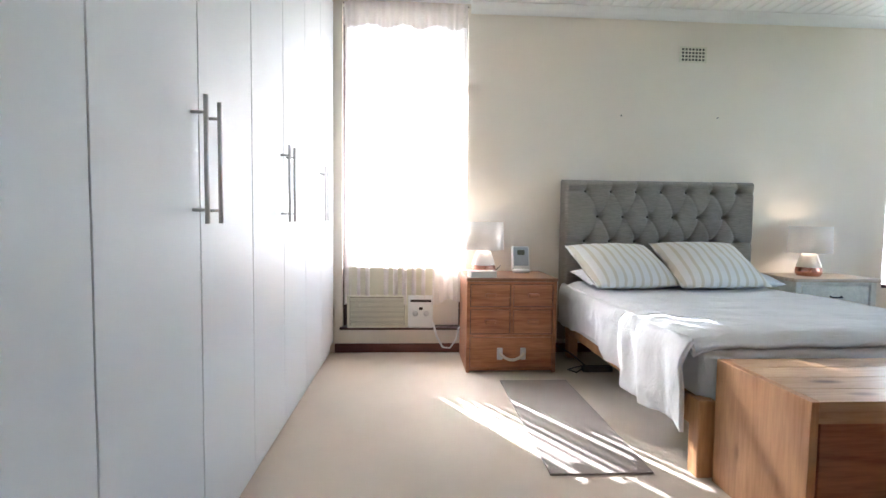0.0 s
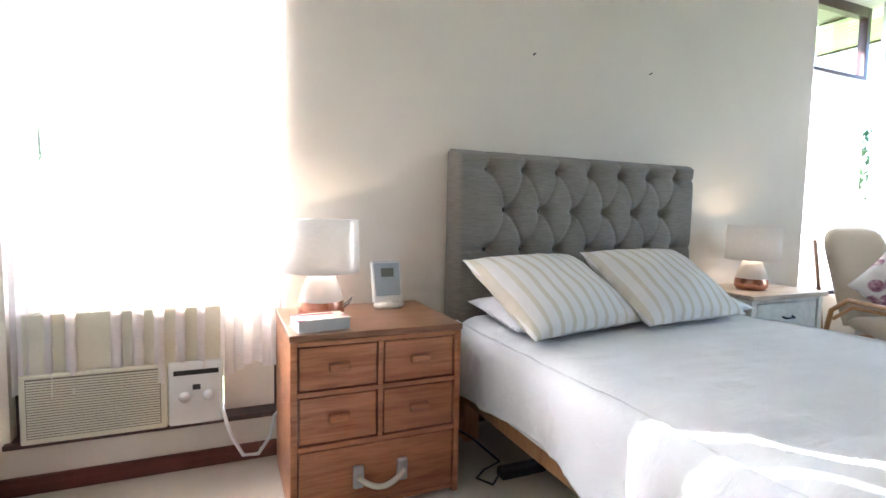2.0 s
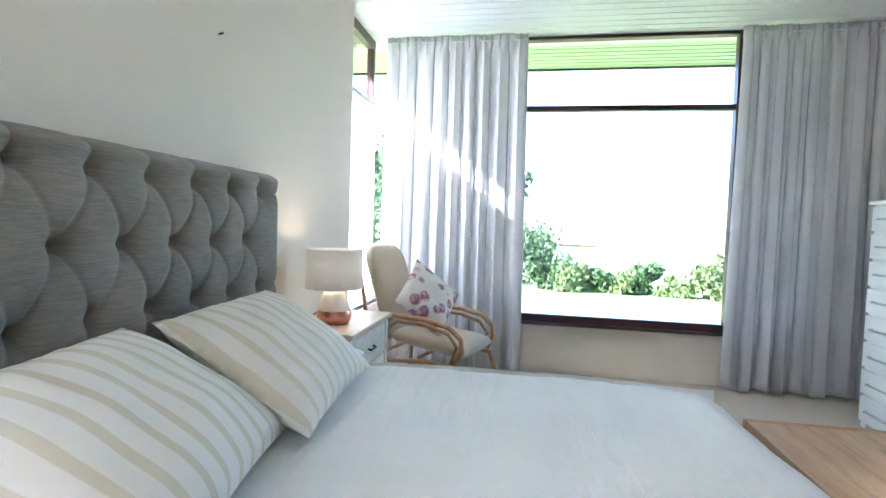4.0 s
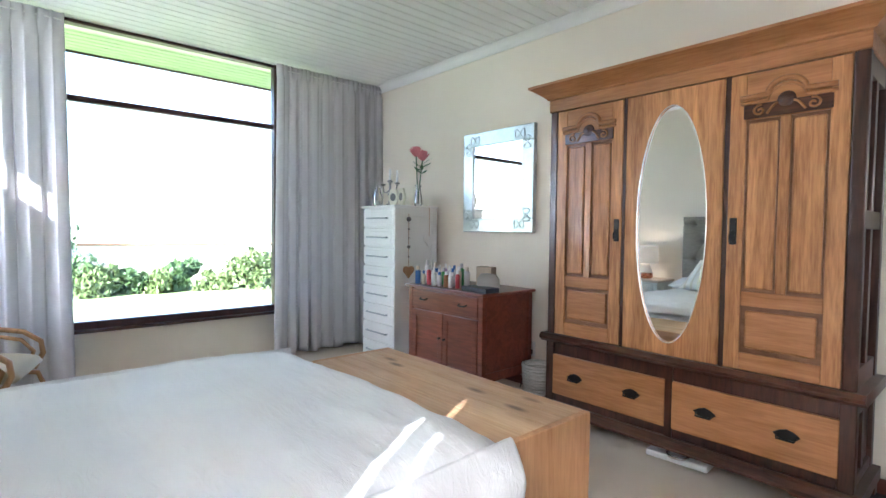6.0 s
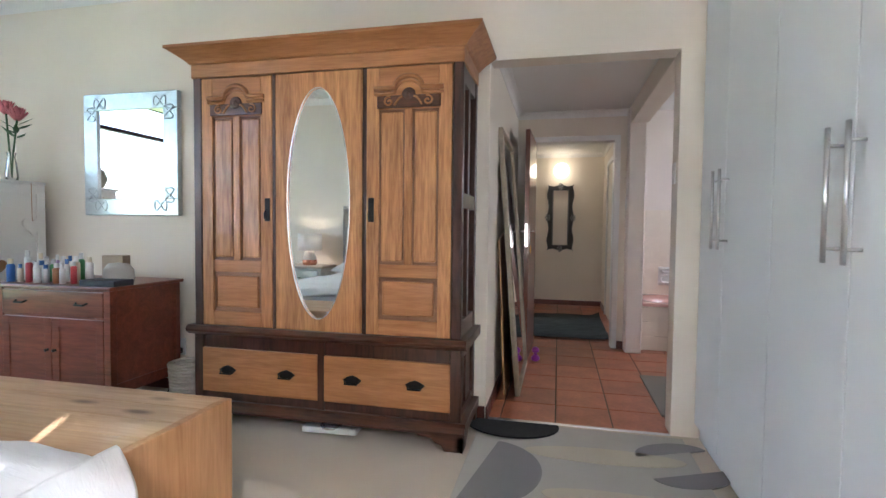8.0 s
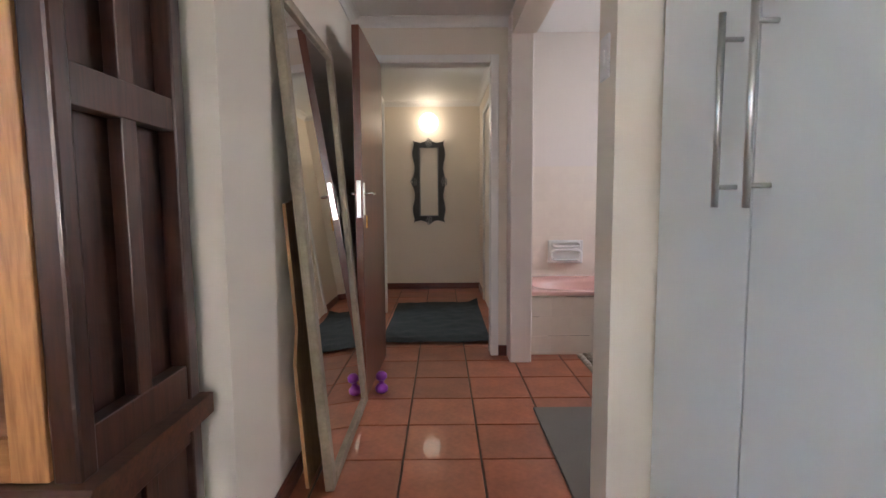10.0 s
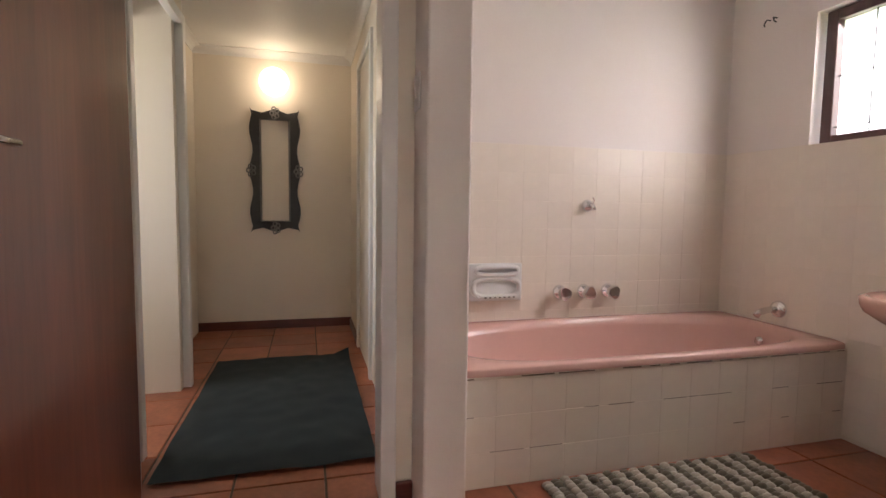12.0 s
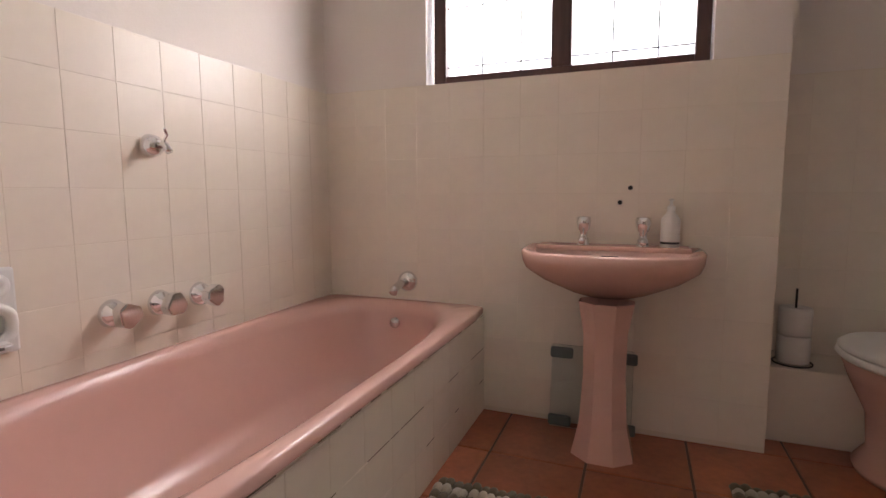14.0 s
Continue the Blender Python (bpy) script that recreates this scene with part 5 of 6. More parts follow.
tagged(part("flat_box", bx(2.61, 2.86, 0.52, 0.66, CZ, CZ + 0.035, 0.004), plain("navy_card", (0.03, 0.04, 0.06), 0.5, 0.1)), "flat dark blue box on the cabinet", "box")
sk = thing("wall_socket", "white wall socket with black plug", "socket", (2.72, 0.0, 0.31))
part("plate", bx(-0.035, 0.035, 0.001, 0.012, -0.06, 0.06, 0.003), PLASTIC, sk)
part("plug", bx(-0.018, 0.018, 0.012, 0.045, -0.045, -0.005, 0.006), BLACKP, sk)
part("cable", tube([(0, 0.04, -0.03), (0.02, 0.05, -0.12), (0.04, 0.06, -0.25), (0.02, 0.12, -0.30)], 0.004, 6), BLACKP, sk, "", True)
bk = thing("wicker_basket", "small white wicker waste basket", "basket", (2.47, 0.24, 0))
WICK = plain("white_wicker", (0.62, 0.58, 0.52), 0.7, 0.12, 20, 120, 0.4)
part("bottom", lathe([(0, 0.005), (0.09, 0.005), (0.09, 0.012), (0, 0.012)], sides=20), WICK, bk)
for k in range(13):
    rr = 0.092 + 0.0015 * k
    part("band", tube([((rr + 0.004 * (-1) ** (q + k)) * math.cos(2 * math.pi * q / 32), (rr + 0.004 * (-1) ** (q + k)) * math.sin(2 * math.pi * q / 32), 0.02 + 0.021 * k) for q in range(32)], 0.011, 6, None, True), WICK, bk, "", True)
sc_ = thing("bathroom_scale", "white bathroom scale with chrome dial under the wardrobe", "scale", (1.36, 0.33, 0), 4)
part("plate", bx(-0.16, 0.16, -0.13, 0.16, 0.01, 0.045, 0.008), PLASTIC, sc_)
part("dial", tube([(0.055 * math.cos(2 * math.pi * k / 24), 0.12 + 0.055 * math.sin(2 * math.pi * k / 24), 0.048) for k in range(24)], 0.008, 8, None, True), SHINY, sc_, "chrome dial ring", True)
pc = thing("pull_cord", "white ceiling pull cord switch", "switch", (1.6, 1.75, CH))
part("cord", tube([(0, 0, 0.0), (0, 0, -0.2)], 0.002, 6), PLASTIC, pc)
part("pull", lathe([(0, -0.25), (0.008, -0.248), (0.009, -0.21), (0.004, -0.195), (0, -0.195)], sides=10), PLASTIC, pc, "", True)
part("rose", lathe([(0, -0.02), (0.03, -0.018), (0.034, 0.0), (0, 0)], sides=16), PLASTIC, pc, "", True)

# ---- passage ----
DOORWOOD = wood("red_brown_door_veneer", (0.10, 0.026, 0.013), (0.17, 0.047, 0.024), "z", 0.3, 0.7, 0.0, 0.5)
dr = tagged(new("door_1"), "open red-brown flush door with brass-chrome lock", "door", kind="structure")
dr.matrix_basis = pose(0.365, -2.145, 0, 0, 0, 88.5)
part("leaf", bx(0.0, 0.80, -0.02, 0.02, 0.008, 2.03, 0.002), DOORWOOD, dr)
hd = part("lock_plate", bx(0.80, 0.803, -0.012, 0.012, 1.02, 1.22), SHINY, dr, "steel lock plate")
for s in (-1, 1):
    part("handle_plate", bx(0.735, 0.765, s * 0.021 - 0.003, s * 0.021 + 0.003, 1.03, 1.21, 0.002), SHINY, hd)
    part("lever", tube([(0.75, s * 0.022, 1.15), (0.75, s * 0.06, 1.15), (0.66, s * 0.062, 1.15)], 0.008, 8), SHINY, hd, "", True)
part("key_tag", bx(0.742, 0.758, 0.03, 0.036, 0.96, 1.03, 0.003), plain("yellow_tag", (0.65, 0.36, 0.03), 0.5, 0.05), hd, "yellow key tag")


def door_frame(name, x0, x1, y0, y1, top, along):
    f = tagged(new(name), "white painted wooden door frame with chipped edges", "door frame", kind="structure")
    if along == "x":
        for a, b, c, e in ((x0 - 0.055, x0, 0, top + 0.055), (x1, x1 + 0.055, 0, top + 0.055), (x0, x1, top, top + 0.055)):
            part("architrave", bx(a, b, y0, y1, c, e, 0.005), TRIM, f)
    else:
        for a, b, c, e in ((y0 - 0.055, y0, 0, top + 0.055), (y1, y1 + 0.055, 0, top + 0.055), (y0, y1, top, top + 0.055)):
            part("architrave", bx(x0, x1, a, b, c, e, 0.005), TRIM, f)
    return f


door_frame("door_frame_passage", -0.405, 0.385, -2.285, -2.135, 2.045, "x")
door_frame("door_frame_hall_west", -0.56, -0.52, -4.2, -3.5, 2.045, "y")
f = door_frame("door_frame_hall_east", 0.49, 0.535, -3.56, -2.72, 2.045, "y")
structure("wall_hall_pier", bx(0.535, 0.72, -3.75, -3.5, 0, LOW), WALL, "beige painted hall pier", "wall")
tagged(part("white_door", bx(0.88, 1.60, -3.56, -3.52, 0.01, 2.04, 0.003), TRIM), "white painted door standing open into the side room", "door", kind="structure")
FRAMEW = plain("aged_silver_gold_wood", (0.30, 0.25, 0.18), 0.5, 0.3, 14, 90, 0.4)
lm = thing("leaning_mirror", "tall mirror in an aged silver frame leaning on the wall", "mirror", (0.372, -0.885, 0.0))
lean = pose(0, 0, 0, 0, 4.5, 0)
part("mirror_glass", moved(bx(-0.002, 0.006, -0.40, 0.40, 0.05, 1.83), lean), MIRROR, lm)
for a, b, c, e in ((-0.45, -0.385, 0, 1.88), (0.385, 0.44, 0, 1.88), (-0.385, 0.385, 0, 0.045), (-0.385, 0.385, 1.835, 1.88)):
    part("frame_side", moved(bx(-0.016, 0.02, a, b, c, e, 0.006), lean), FRAMEW, lm)
part("backing", moved(bx(0.008, 0.016, -0.40, 0.40, 0.03, 1.85), lean), BURNT, lm)
tagged(part("old_board", moved(prism([(-0.62, 0.0), (-0.22, 0.0), (-0.2, 0.5), (-0.26, 0.62), (-0.24, 1.1), (-0.6, 1.15)], "x", 0.0, 0.012), pose(0.46, -0.25, 0.0, 0, 3.0, 0)), CANE), "brown plywood board leaning behind the mirror", "board")
PURPLE = plain("purple_vinyl", (0.30, 0.05, 0.42), 0.3, 0.05)
db = thing("dumbbell", "small purple hand weight standing on end", "dumbbell", (0.295, -1.45, 0.0))
part("end", lathe([(0, 0), (0.02, 0.0), (0.036, 0.012), (0.038, 0.035), (0.02, 0.055), (0, 0.055)], sides=16), PURPLE, db, "", True)
part("end", lathe([(0, 0.075), (0.02, 0.075), (0.032, 0.088), (0.032, 0.11), (0.018, 0.125), (0, 0.125)], sides=16), PURPLE, db, "", True)
part("grip", lathe([(0.014, 0.05), (0.014, 0.08)], sides=12), PURPLE, db)


def switch(m, label):
    s = thing("light_switch", label, "switch")
    s.matrix_basis = m
    part("plate", bx(-0.035, 0.035, -0.008, 0.0, -0.06, 0.06, 0.003), PLASTIC, s)
    part("rocker", bx(-0.012, 0.012, -0.013, -0.007, -0.02, 0.02, 0.003), TRIM, s)


switch(pose(-0.529, -0.08, 1.50, 0, 0, -90) @ pose(0, 0, 0, 0, 0, 180), "white light switch on the passage jamb")
switch(pose(-0.519, -2.09, 1.43, 0, 0, 90), "white light switch on the pier")
CHUNK = cloth("dark_blue_green_shaggy_mat", (0.018, 0.030, 0.034), 160, 0.25, bumps=0.9, sheen=0.02)
tagged(part("hall_mat", sheet(60, 90, lambda u, v: (-0.44 + 0.86 * u, -4.02 + 1.57 * v, 0.014 + 0.008 * smooth_noise((u * 6, v * 9, 0), 1.6, 2) + (0.04 * max(0.0, (0.12 - u) / 0.12) * max(0.0, (0.1 - v) / 0.1)))), CHUNK, None, "", True), "large dark teal mat on the hall tiles", "mat")
hl = thing("wall_lamp", "lit round white glass globe lamp in the hall", "lamp", (0.09, -4.965, 2.065))
part("globe", lathe([(0, -0.115)] + [(0.115 * math.cos(radians(a)), 0.115 * math.sin(radians(a))) for a in range(-75, 90, 15)] + [(0, 0.115)], (0, 0.14, 0), 28), glow("warm_lit_opal_glass", (1.0, 0.82, 0.56), 0.65), hl, "", True)
part("mount", lathe([(0, 0), (0.05, 0.0), (0.05, 0.03), (0, 0.03)], sides=20), PLASTIC, hl).matrix_basis = pose(0, 0.002, 0, -90, 0, 0)
ORN = plain("carved_black_wood", (0.022, 0.02, 0.018), 0.45, 0.3, 25, 120, 0.5)
ORNG = plain("grey_rubbed_carving", (0.20, 0.19, 0.18), 0.5, 0.3, 25, 120, 0.5)
of = thing("ornate_frame", "empty carved black wooden frame on the hall wall", "frame", (0.095, -4.965, 1.355))
fw, fh = 0.205, 0.515


def wavy(k, s):
    t = k / 20 * 2 - 1
    return s * (fw + 0.014 * math.cos(t * 3 * math.pi) - 0.014 + (0.02 if abs(t) > 0.93 else 0)), t * fh


for s in (-1, 1):
    own = bmesh.new()
    outl = [wavy(k, s) for k in range(21)]
    own = prism(outl + [(s * 0.118, fh - 0.09), (s * 0.118, -fh + 0.09)], "y", 0.002, 0.03)
    part("side", own, ORN, of)
    part("end", prism([(-fw + 0.01, s * (fh - 0.015)), (-0.1, s * (fh - 0.035)), (0, s * fh), (0.1, s * (fh - 0.035)), (fw - 0.01, s * (fh - 0.015)), (0.118, s * (fh - 0.09)), (-0.118, s * (fh - 0.09))], "y", 0.003, 0.031), ORN, of)
    for cx, cz in ((s * 0.19, 0.0), (0.0, s * (fh - 0.035))):
        own = bmesh.new()
        for k in range(5):
            a = 2 * math.pi * k / 5
            tube([(cx + 0.022 * math.cos(a) + 0.015 * math.cos(b), 0.034, cz + 0.035 * math.sin(a) + 0.018 * math.sin(b)) for b in [2 * math.pi * q / 10 for q in range(10)]], 0.006, 6, own, True)
        part("carving", own, ORNG, of, "grey rubbed leaf carving", True)
part("slip", tube([(-0.115, 0.034, -0.42), (0.115, 0.034, -0.42), (0.115, 0.034, 0.42), (-0.115, 0.034, 0.42)], 0.008, 6, None, True), ORNG, of)

# ---- bathroom ----
PINKC = plain("pink_enamel", (0.70, 0.43, 0.375), 0.26, 0.03, 3, 30, 0.0, coat=0.5)
PINKB = plain("pink_porcelain", (0.70, 0.43, 0.36), 0.26, 0.03, 3, 30, 0.0, coat=0.5)
tubx0, tubx1, tuby0, tuby1, RIM = -2.585, -0.69, -2.925, -2.145, 0.460
bt = thing("bathtub", "pink enamel bathtub built in behind painted tiles", "bathtub", (0, 0, 0))


def basin_ring(k, n, inset, z, power=2.6):
    t = 2 * math.pi * k / n
    cx, cy = (tubx0 + tubx1) / 2, (tuby0 + tuby1) / 2
    a, b = (tubx1 - tubx0) / 2 - inset, (tuby1 - tuby0) / 2 - inset * 0.8
    c, s = math.cos(t), math.sin(t)
    q = (abs(c) ** power + abs(s) ** power) ** (-1 / power)
    return (cx + a * c * q, cy + b * s * q, z)


own = bmesh.new()
n = 72
levels = [(0.0, RIM - 0.03, 30), (0.0, RIM - 0.006, 30), (0.008, RIM, 30), (0.05, RIM + 0.001, 4.2), (0.065, RIM - 0.008, 3.2), (0.08, RIM - 0.05, 2.9), (0.15, 0.16, 2.8), (0.22, 0.10, 2.6), (0.34, 0.085, 2.4)]
rings = [[own.verts.new(basin_ring(k, n, i, z, p)) for k in range(n)] for i, z, p in levels]
for a, b in zip(rings, rings[1:]):
    for k in range(n):
        own.faces.new((a[k], a[(k + 1) % n], b[(k + 1) % n], b[k]))
own.faces.new(rings[-1])
part("tub", own, PINKC, bt, "", True)
part("overflow", moved(lathe([(0, 0.014), (0.018, 0.012), (0.024, 0.0)], sides=16), pose(-2.478, -2.53, 0.375, 0, 80, 0)), SHINY, bt, "chrome overflow with stopper", True)
# taps
for x in (-1.50, -1.65, -1.80):
    tp = thing("wall_tap", "chrome bath tap with a triangular knob", "tap", (x, -2.915, 0.605), group="three bath taps")
    part("rose", moved(lathe([(0, 0.05), (0.014, 0.048), (0.018, 0.03), (0.034, 0.022), (0.04, 0.0)], sides=20), pose(0, 0, 0, -90, 0, 0)), SHINY, tp, "", True)
    part("knob", moved(prism([(0.038 * math.cos(radians(90 + 120 * k + d)), 0.038 * math.sin(radians(90 + 120 * k + d))) for k in range(3) for d in (-22, 22)], "y", 0.045, 0.082, None, 0.004), pose(0, 0, 0, 0, 25 * (x + 1.65) * 10, 0)), SHINY, tp)
sh = thing("shower_outlet", "chrome shower outlet with small hook", "shower fitting", (-1.655, -2.915, 1.08))
part("rose", moved(lathe([(0, 0.035), (0.016, 0.03), (0.03, 0.02), (0.035, 0.0)], sides=18), pose(0, 0, 0, -90, 0, 0)), SHINY, sh, "", True)
part("nozzle", tube([(0, 0.02, 0), (0, 0.06, 0), (0, 0.075, -0.02)], 0.011, 8), SHINY, sh, "", True)
part("hook", tube([(0, 0.05, 0.005), (0.0, 0.07, 0.03), (0.016, 0.08, 0.045)], 0.004, 6), SHINY, sh)
sp = thing("bath_spout", "chrome bath spout on the wall", "tap", (-2.575, -2.51, 0.545))
part("rose", moved(lathe([(0, 0.03), (0.02, 0.028), (0.042, 0.015), (0.046, 0.0)], sides=20), pose(0, 0, 0, 0, 90, 0)), SHINY, sp, "", True)
part("spout", tube([(0.01, 0, 0), (0.08, 0, 0.0), (0.135, 0, -0.012), (0.15, 0, -0.03)], 0.017, 12), SHINY, sp, "", True)
sd = thing("soap_dish", "white ceramic soap dish set in the tiles", "soap dish", (-1.12, -2.915, 0.67))
part("plate", bx(-0.15, 0.15, 0.0, 0.016, -0.1, 0.1, 0.007), PLASTIC, sd)


def rounded(cx, cz, hw, hh, y, n=32, power=3.2):
    pts = []
    for k in range(n):
        c, q = math.cos(2 * math.pi * k / n), math.sin(2 * math.pi * k / n)
        pts.append((cx + hw * math.copysign(abs(c) ** (2 / power), c), y, cz + hh * math.copysign(abs(q) ** (2 / power), q)))
    return pts


part("grip_rim", tube(rounded(0, 0.062, 0.115, 0.022, 0.034), 0.013, 8, None, True), PLASTIC, sd, "", True)
part("dish_rim", tube(rounded(0, -0.028, 0.128, 0.048, 0.028), 0.013, 8, None, True), PLASTIC, sd, "", True)
part("tray", prism([(-0.12, 0.016), (0.12, 0.016), (0.105, 0.075), (-0.105, 0.075)], "z", -0.078, -0.064, None, 0.005), PLASTIC, sd)
# dark blocks paint the shaded inside of the drain holes
for k in range(7):
    part("drain_hole", bx(-0.085 + k * 0.026, -0.073 + k * 0.026, 0.0755, 0.0765, -0.075, -0.068), DGREY, sd)

hk = thing("wall_hook", "small bent steel hooks high on the wall", "hook", (-2.585, -2.66, 2.09))
for d in (-0.02, 0.02):
    part("hook", tube([(0, d, 0), (0.025, d, 0), (0.03, d * 1.5, -0.02), (0.02, d * 1.8, -0.03)], 0.004, 6), BLACKIRON, hk)

# basin with pedestal
ws = thing("washbasin", "pink porcelain washbasin on a pedestal", "washbasin", (-2.58, -1.645, 0))


def bowl_ring(k, n, a, b, z):
    t = math.pi * k / (n - 1)
    c = math.cos(t)
    return (b * math.sin(t) ** 0.5, -a * math.copysign(abs(c) ** 0.75, c), z)


own = bmesh.new()
n = 36
lv = [(0.09, 0.15, 0.555), (0.15, 0.24, 0.582), (0.245, 0.33, 0.63), (0.300, 0.385, 0.672), (0.310, 0.40, 0.70), (0.314, 0.40, 0.73), (0.302, 0.385, 0.737)]
rings = [[own.verts.new(bowl_ring(k, n, *l)) for k in range(n)] for l in lv]
inn = [(0.265, 0.335, 0.725), (0.24, 0.31, 0.68), (0.15, 0.24, 0.635)]
for a, b in zip(rings, rings[1:]):
    for k in range(n - 1):
        own.faces.new((a[k], a[k + 1], b[k + 1], b[k]))
ri = [[own.verts.new((0.115 + (p[0] - 0.0) * 0.68, p[1], p[2])) for p in [bowl_ring(k, n, *l) for k in range(n)]] for l in inn]
for a, b in zip([rings[-1]] + ri, ri):
    for k in range(n - 1):
        own.faces.new((a[k], a[k + 1], b[k + 1], b[k]))
own.faces.new(ri[-1])
for a, b in zip(ri, ri[1:]):
    own.faces.new((a[0], a[-1], b[-1], b[0]))
own.faces.new((rings[-1][0], rings[-1][-1], ri[0][-1], ri[0][0]))
own.faces.new([r[0] for r in rings] + [r[-1] for r in rings[::-1]])
part("basin", own, PINKB, ws, "", True)
part("tap_ledge", bx(0.0, 0.115, -0.27, 0.27, 0.722, 0.742, 0.006), PINKB, ws)
own = bmesh.new()
rr = [(0.115, 0.0), (0.108, 0.03), (0.088, 0.12), (0.077, 0.3), (0.080, 0.45), (0.10, 0.56)]
rings = [[own.verts.new((0.21 + 0.85 * r * math.cos(radians(45 * k + 22)), r * math.sin(radians(45 * k + 22)), z)) for k in range(8)] for r, z in rr]
for a, b in zip(rings, rings[1:]):
    for k in range(8):
        own.faces.new((a[k], a[(k + 1) % 8], b[(k + 1) % 8], b[k]))
own.faces.new(rings[0])
part("pedestal", own, PINKB, ws)
# slot is a black strip that stands for the shade in the opening
part("overflow_slot", bx(0.12, 0.124, -0.03, 0.03, 0.70, 0.708), BLACKP, ws)
for y in (-0.10, 0.11):
    tp = part("tap", lathe([(0.022, 0.0), (0.02, 0.02), (0.014, 0.03), (0.014, 0.05), (0.02, 0.055), (0.027, 0.085), (0.024, 0.105), (0, 0.108)], (0.06, y, 0.742), 12), SHINY, ws, "chrome pillar tap with crystal knob", True)
    part("nose", tube([(0.06, y, 0.765), (0.11, y, 0.768), (0.125, y, 0.755)], 0.011, 8), SHINY, tp, "", True)
bo = thing("soap_bottle", "white pump soap bottle on the basin", "bottle", (-2.52, -1.445, 0.742))
part("body", lathe([(0, 0), (0.03, 0), (0.032, 0.01), (0.032, 0.10), (0.014, 0.125), (0.012, 0.135), (0, 0.135)], sides=20), PLASTIC, bo, "", True)
part("pump", lathe([(0.014, 0.13), (0.014, 0.145), (0.005, 0.15), (0.005, 0.165), (0.012, 0.167), (0, 0.175)], sides=12), PLASTIC, bo)
part("label_bar", lathe([(0.0325, 0.012), (0.0325, 0.02)], sides=20), BLACKP, bo, "thin dark label line")
gs = thing("glass_scale", "glass bathroom scale with grey corners leaning on the wall", "scale", (-2.53, -1.70, 0.0))
tilt = pose(0, 0, 0, 0, -8, 0)
part("glass_plate", moved(bx(0, 0.008, -0.16, 0.15, 0.0, 0.33, 0.004), tilt), glass("green_tint_glass", (0.9, 0.96, 0.95), 0.05), gs)
for y, z in ((-0.12, 0.03), (-0.12, 0.30), (0.12, 0.30), (0.12, 0.03)):
    part("corner_foot", moved(bx(0.008, 0.022, y - 0.045, y + 0.045, z - 0.022, z + 0.022, 0.008), tilt), plain("grey_rubber", (0.10, 0.12, 0.12), 0.6, 0.05), gs, "grey corner pad")
for y, z in ((-1.62, 0.90), (-1.585, 0.955)):
    tagged(part("screw_plug", moved(lathe([(0, 0.006), (0.008, 0.004), (0.009, 0)], sides=10), pose(-2.576, y, z, 0, 90, 0)), BLACKIRON), "small dark screw hole in the tiles", "screw", "screw holes over the basin")

# toilet corner
structure("cistern_ledge", bx(-2.96, -2.70, -1.10, -0.70, 0.0, 0.285, 0.004), PAINTTILE, "low tiled ledge beside the toilet", "ledge")
rh = thing("toilet_roll_holder", "steel stand with two white toilet rolls", "toilet roll", (-2.78, -0.985, 0.285))
part("foot", tube([(0.065 * math.cos(2 * math.pi * k / 20), 0.065 * math.sin(2 * math.pi * k / 20), 0.004) for k in range(20)], 0.003, 6, None, True), BLACKIRON, rh)
part("pole", tube([(0, 0, 0.004), (0, 0, 0.29)], 0.004, 8), BLACKIRON, rh)
PAPER = plain("soft_paper", (0.74, 0.72, 0.69), 0.95, 0.03, 6, 90, 0.3)
for z in (0.008, 0.115):
    part("roll", lathe([(0.02, z), (0.052, z), (0.055, z + 0.006), (0.055, z + 0.098), (0.052, z + 0.104), (0.02, z + 0.104), (0.02, z)], sides=24), PAPER, rh, "white paper roll", True)
tl = thing("toilet", "pink toilet with a white closed seat", "toilet", (-2.56, -0.71, 0), 0)
part("pan", lathe([(0, 0), (0.13, 0.0), (0.135, 0.02), (0.10, 0.08), (0.11, 0.2), (0.165, 0.32), (0.185, 0.38), (0, 0.38)], sides=32, sx=1.25), PINKB, tl, "", True)
part("seat", lathe([(0, 0.385), (0.19, 0.385), (0.2, 0.395), (0.195, 0.41), (0, 0.41)], sides=36, sx=1.25), PLASTIC, tl, "", True)
part("lid", lathe([(0, 0.411), (0.192, 0.411), (0.195, 0.42), (0.18, 0.432), (0, 0.436)], sides=36, sx=1.25), PLASTIC, tl, "white plastic lid", True)

# bathroom window
bw = tagged(new("window_bathroom"), "dark-framed frosted bathroom window with thin burglar bars", "window", kind="structure")
for b in ((-2.70, -2.63, -2.40, -2.345, 1.385, 2.035), (-2.70, -2.63, -1.385, -1.335, 1.385, 2.035), (-2.70, -2.63, -2.345, -1.385, 1.385, 1.435), (-2.70, -2.63, -2.345, -1.385, 1.985, 2.035), (-2.70, -2.63, -1.90, -1.82, 1.435, 1.985)):
    part("window_frame", bx(*b, 0.004), DARKFRAME, bw)
FROSTG = curtain_cloth("frosted_pane", (0.9, 0.9, 0.9), 0.9, 0.35)
for y0, y1 in ((-2.345, -1.90), (-1.82, -1.385)):
    ob = part("pane", bx(-2.675, -2.67, y0, y1, 1.435, 1.985), FROSTG, bw)
    ob.visible_shadow = False
    for k in (0.35, 0.72):
        y = y0 + k * (y1 - y0)
        part("burglar_bar", tube([(-2.655, y, 1.435), (-2.655, y, 1.985)], 0.0035, 6), BLACKIRON, bw)
    for z in (1.475, 1.72):
        part("burglar_bar", tube([(-2.655, y0, z), (-2.655, y1, z)], 0.0035, 6), BLACKIRON, bw)


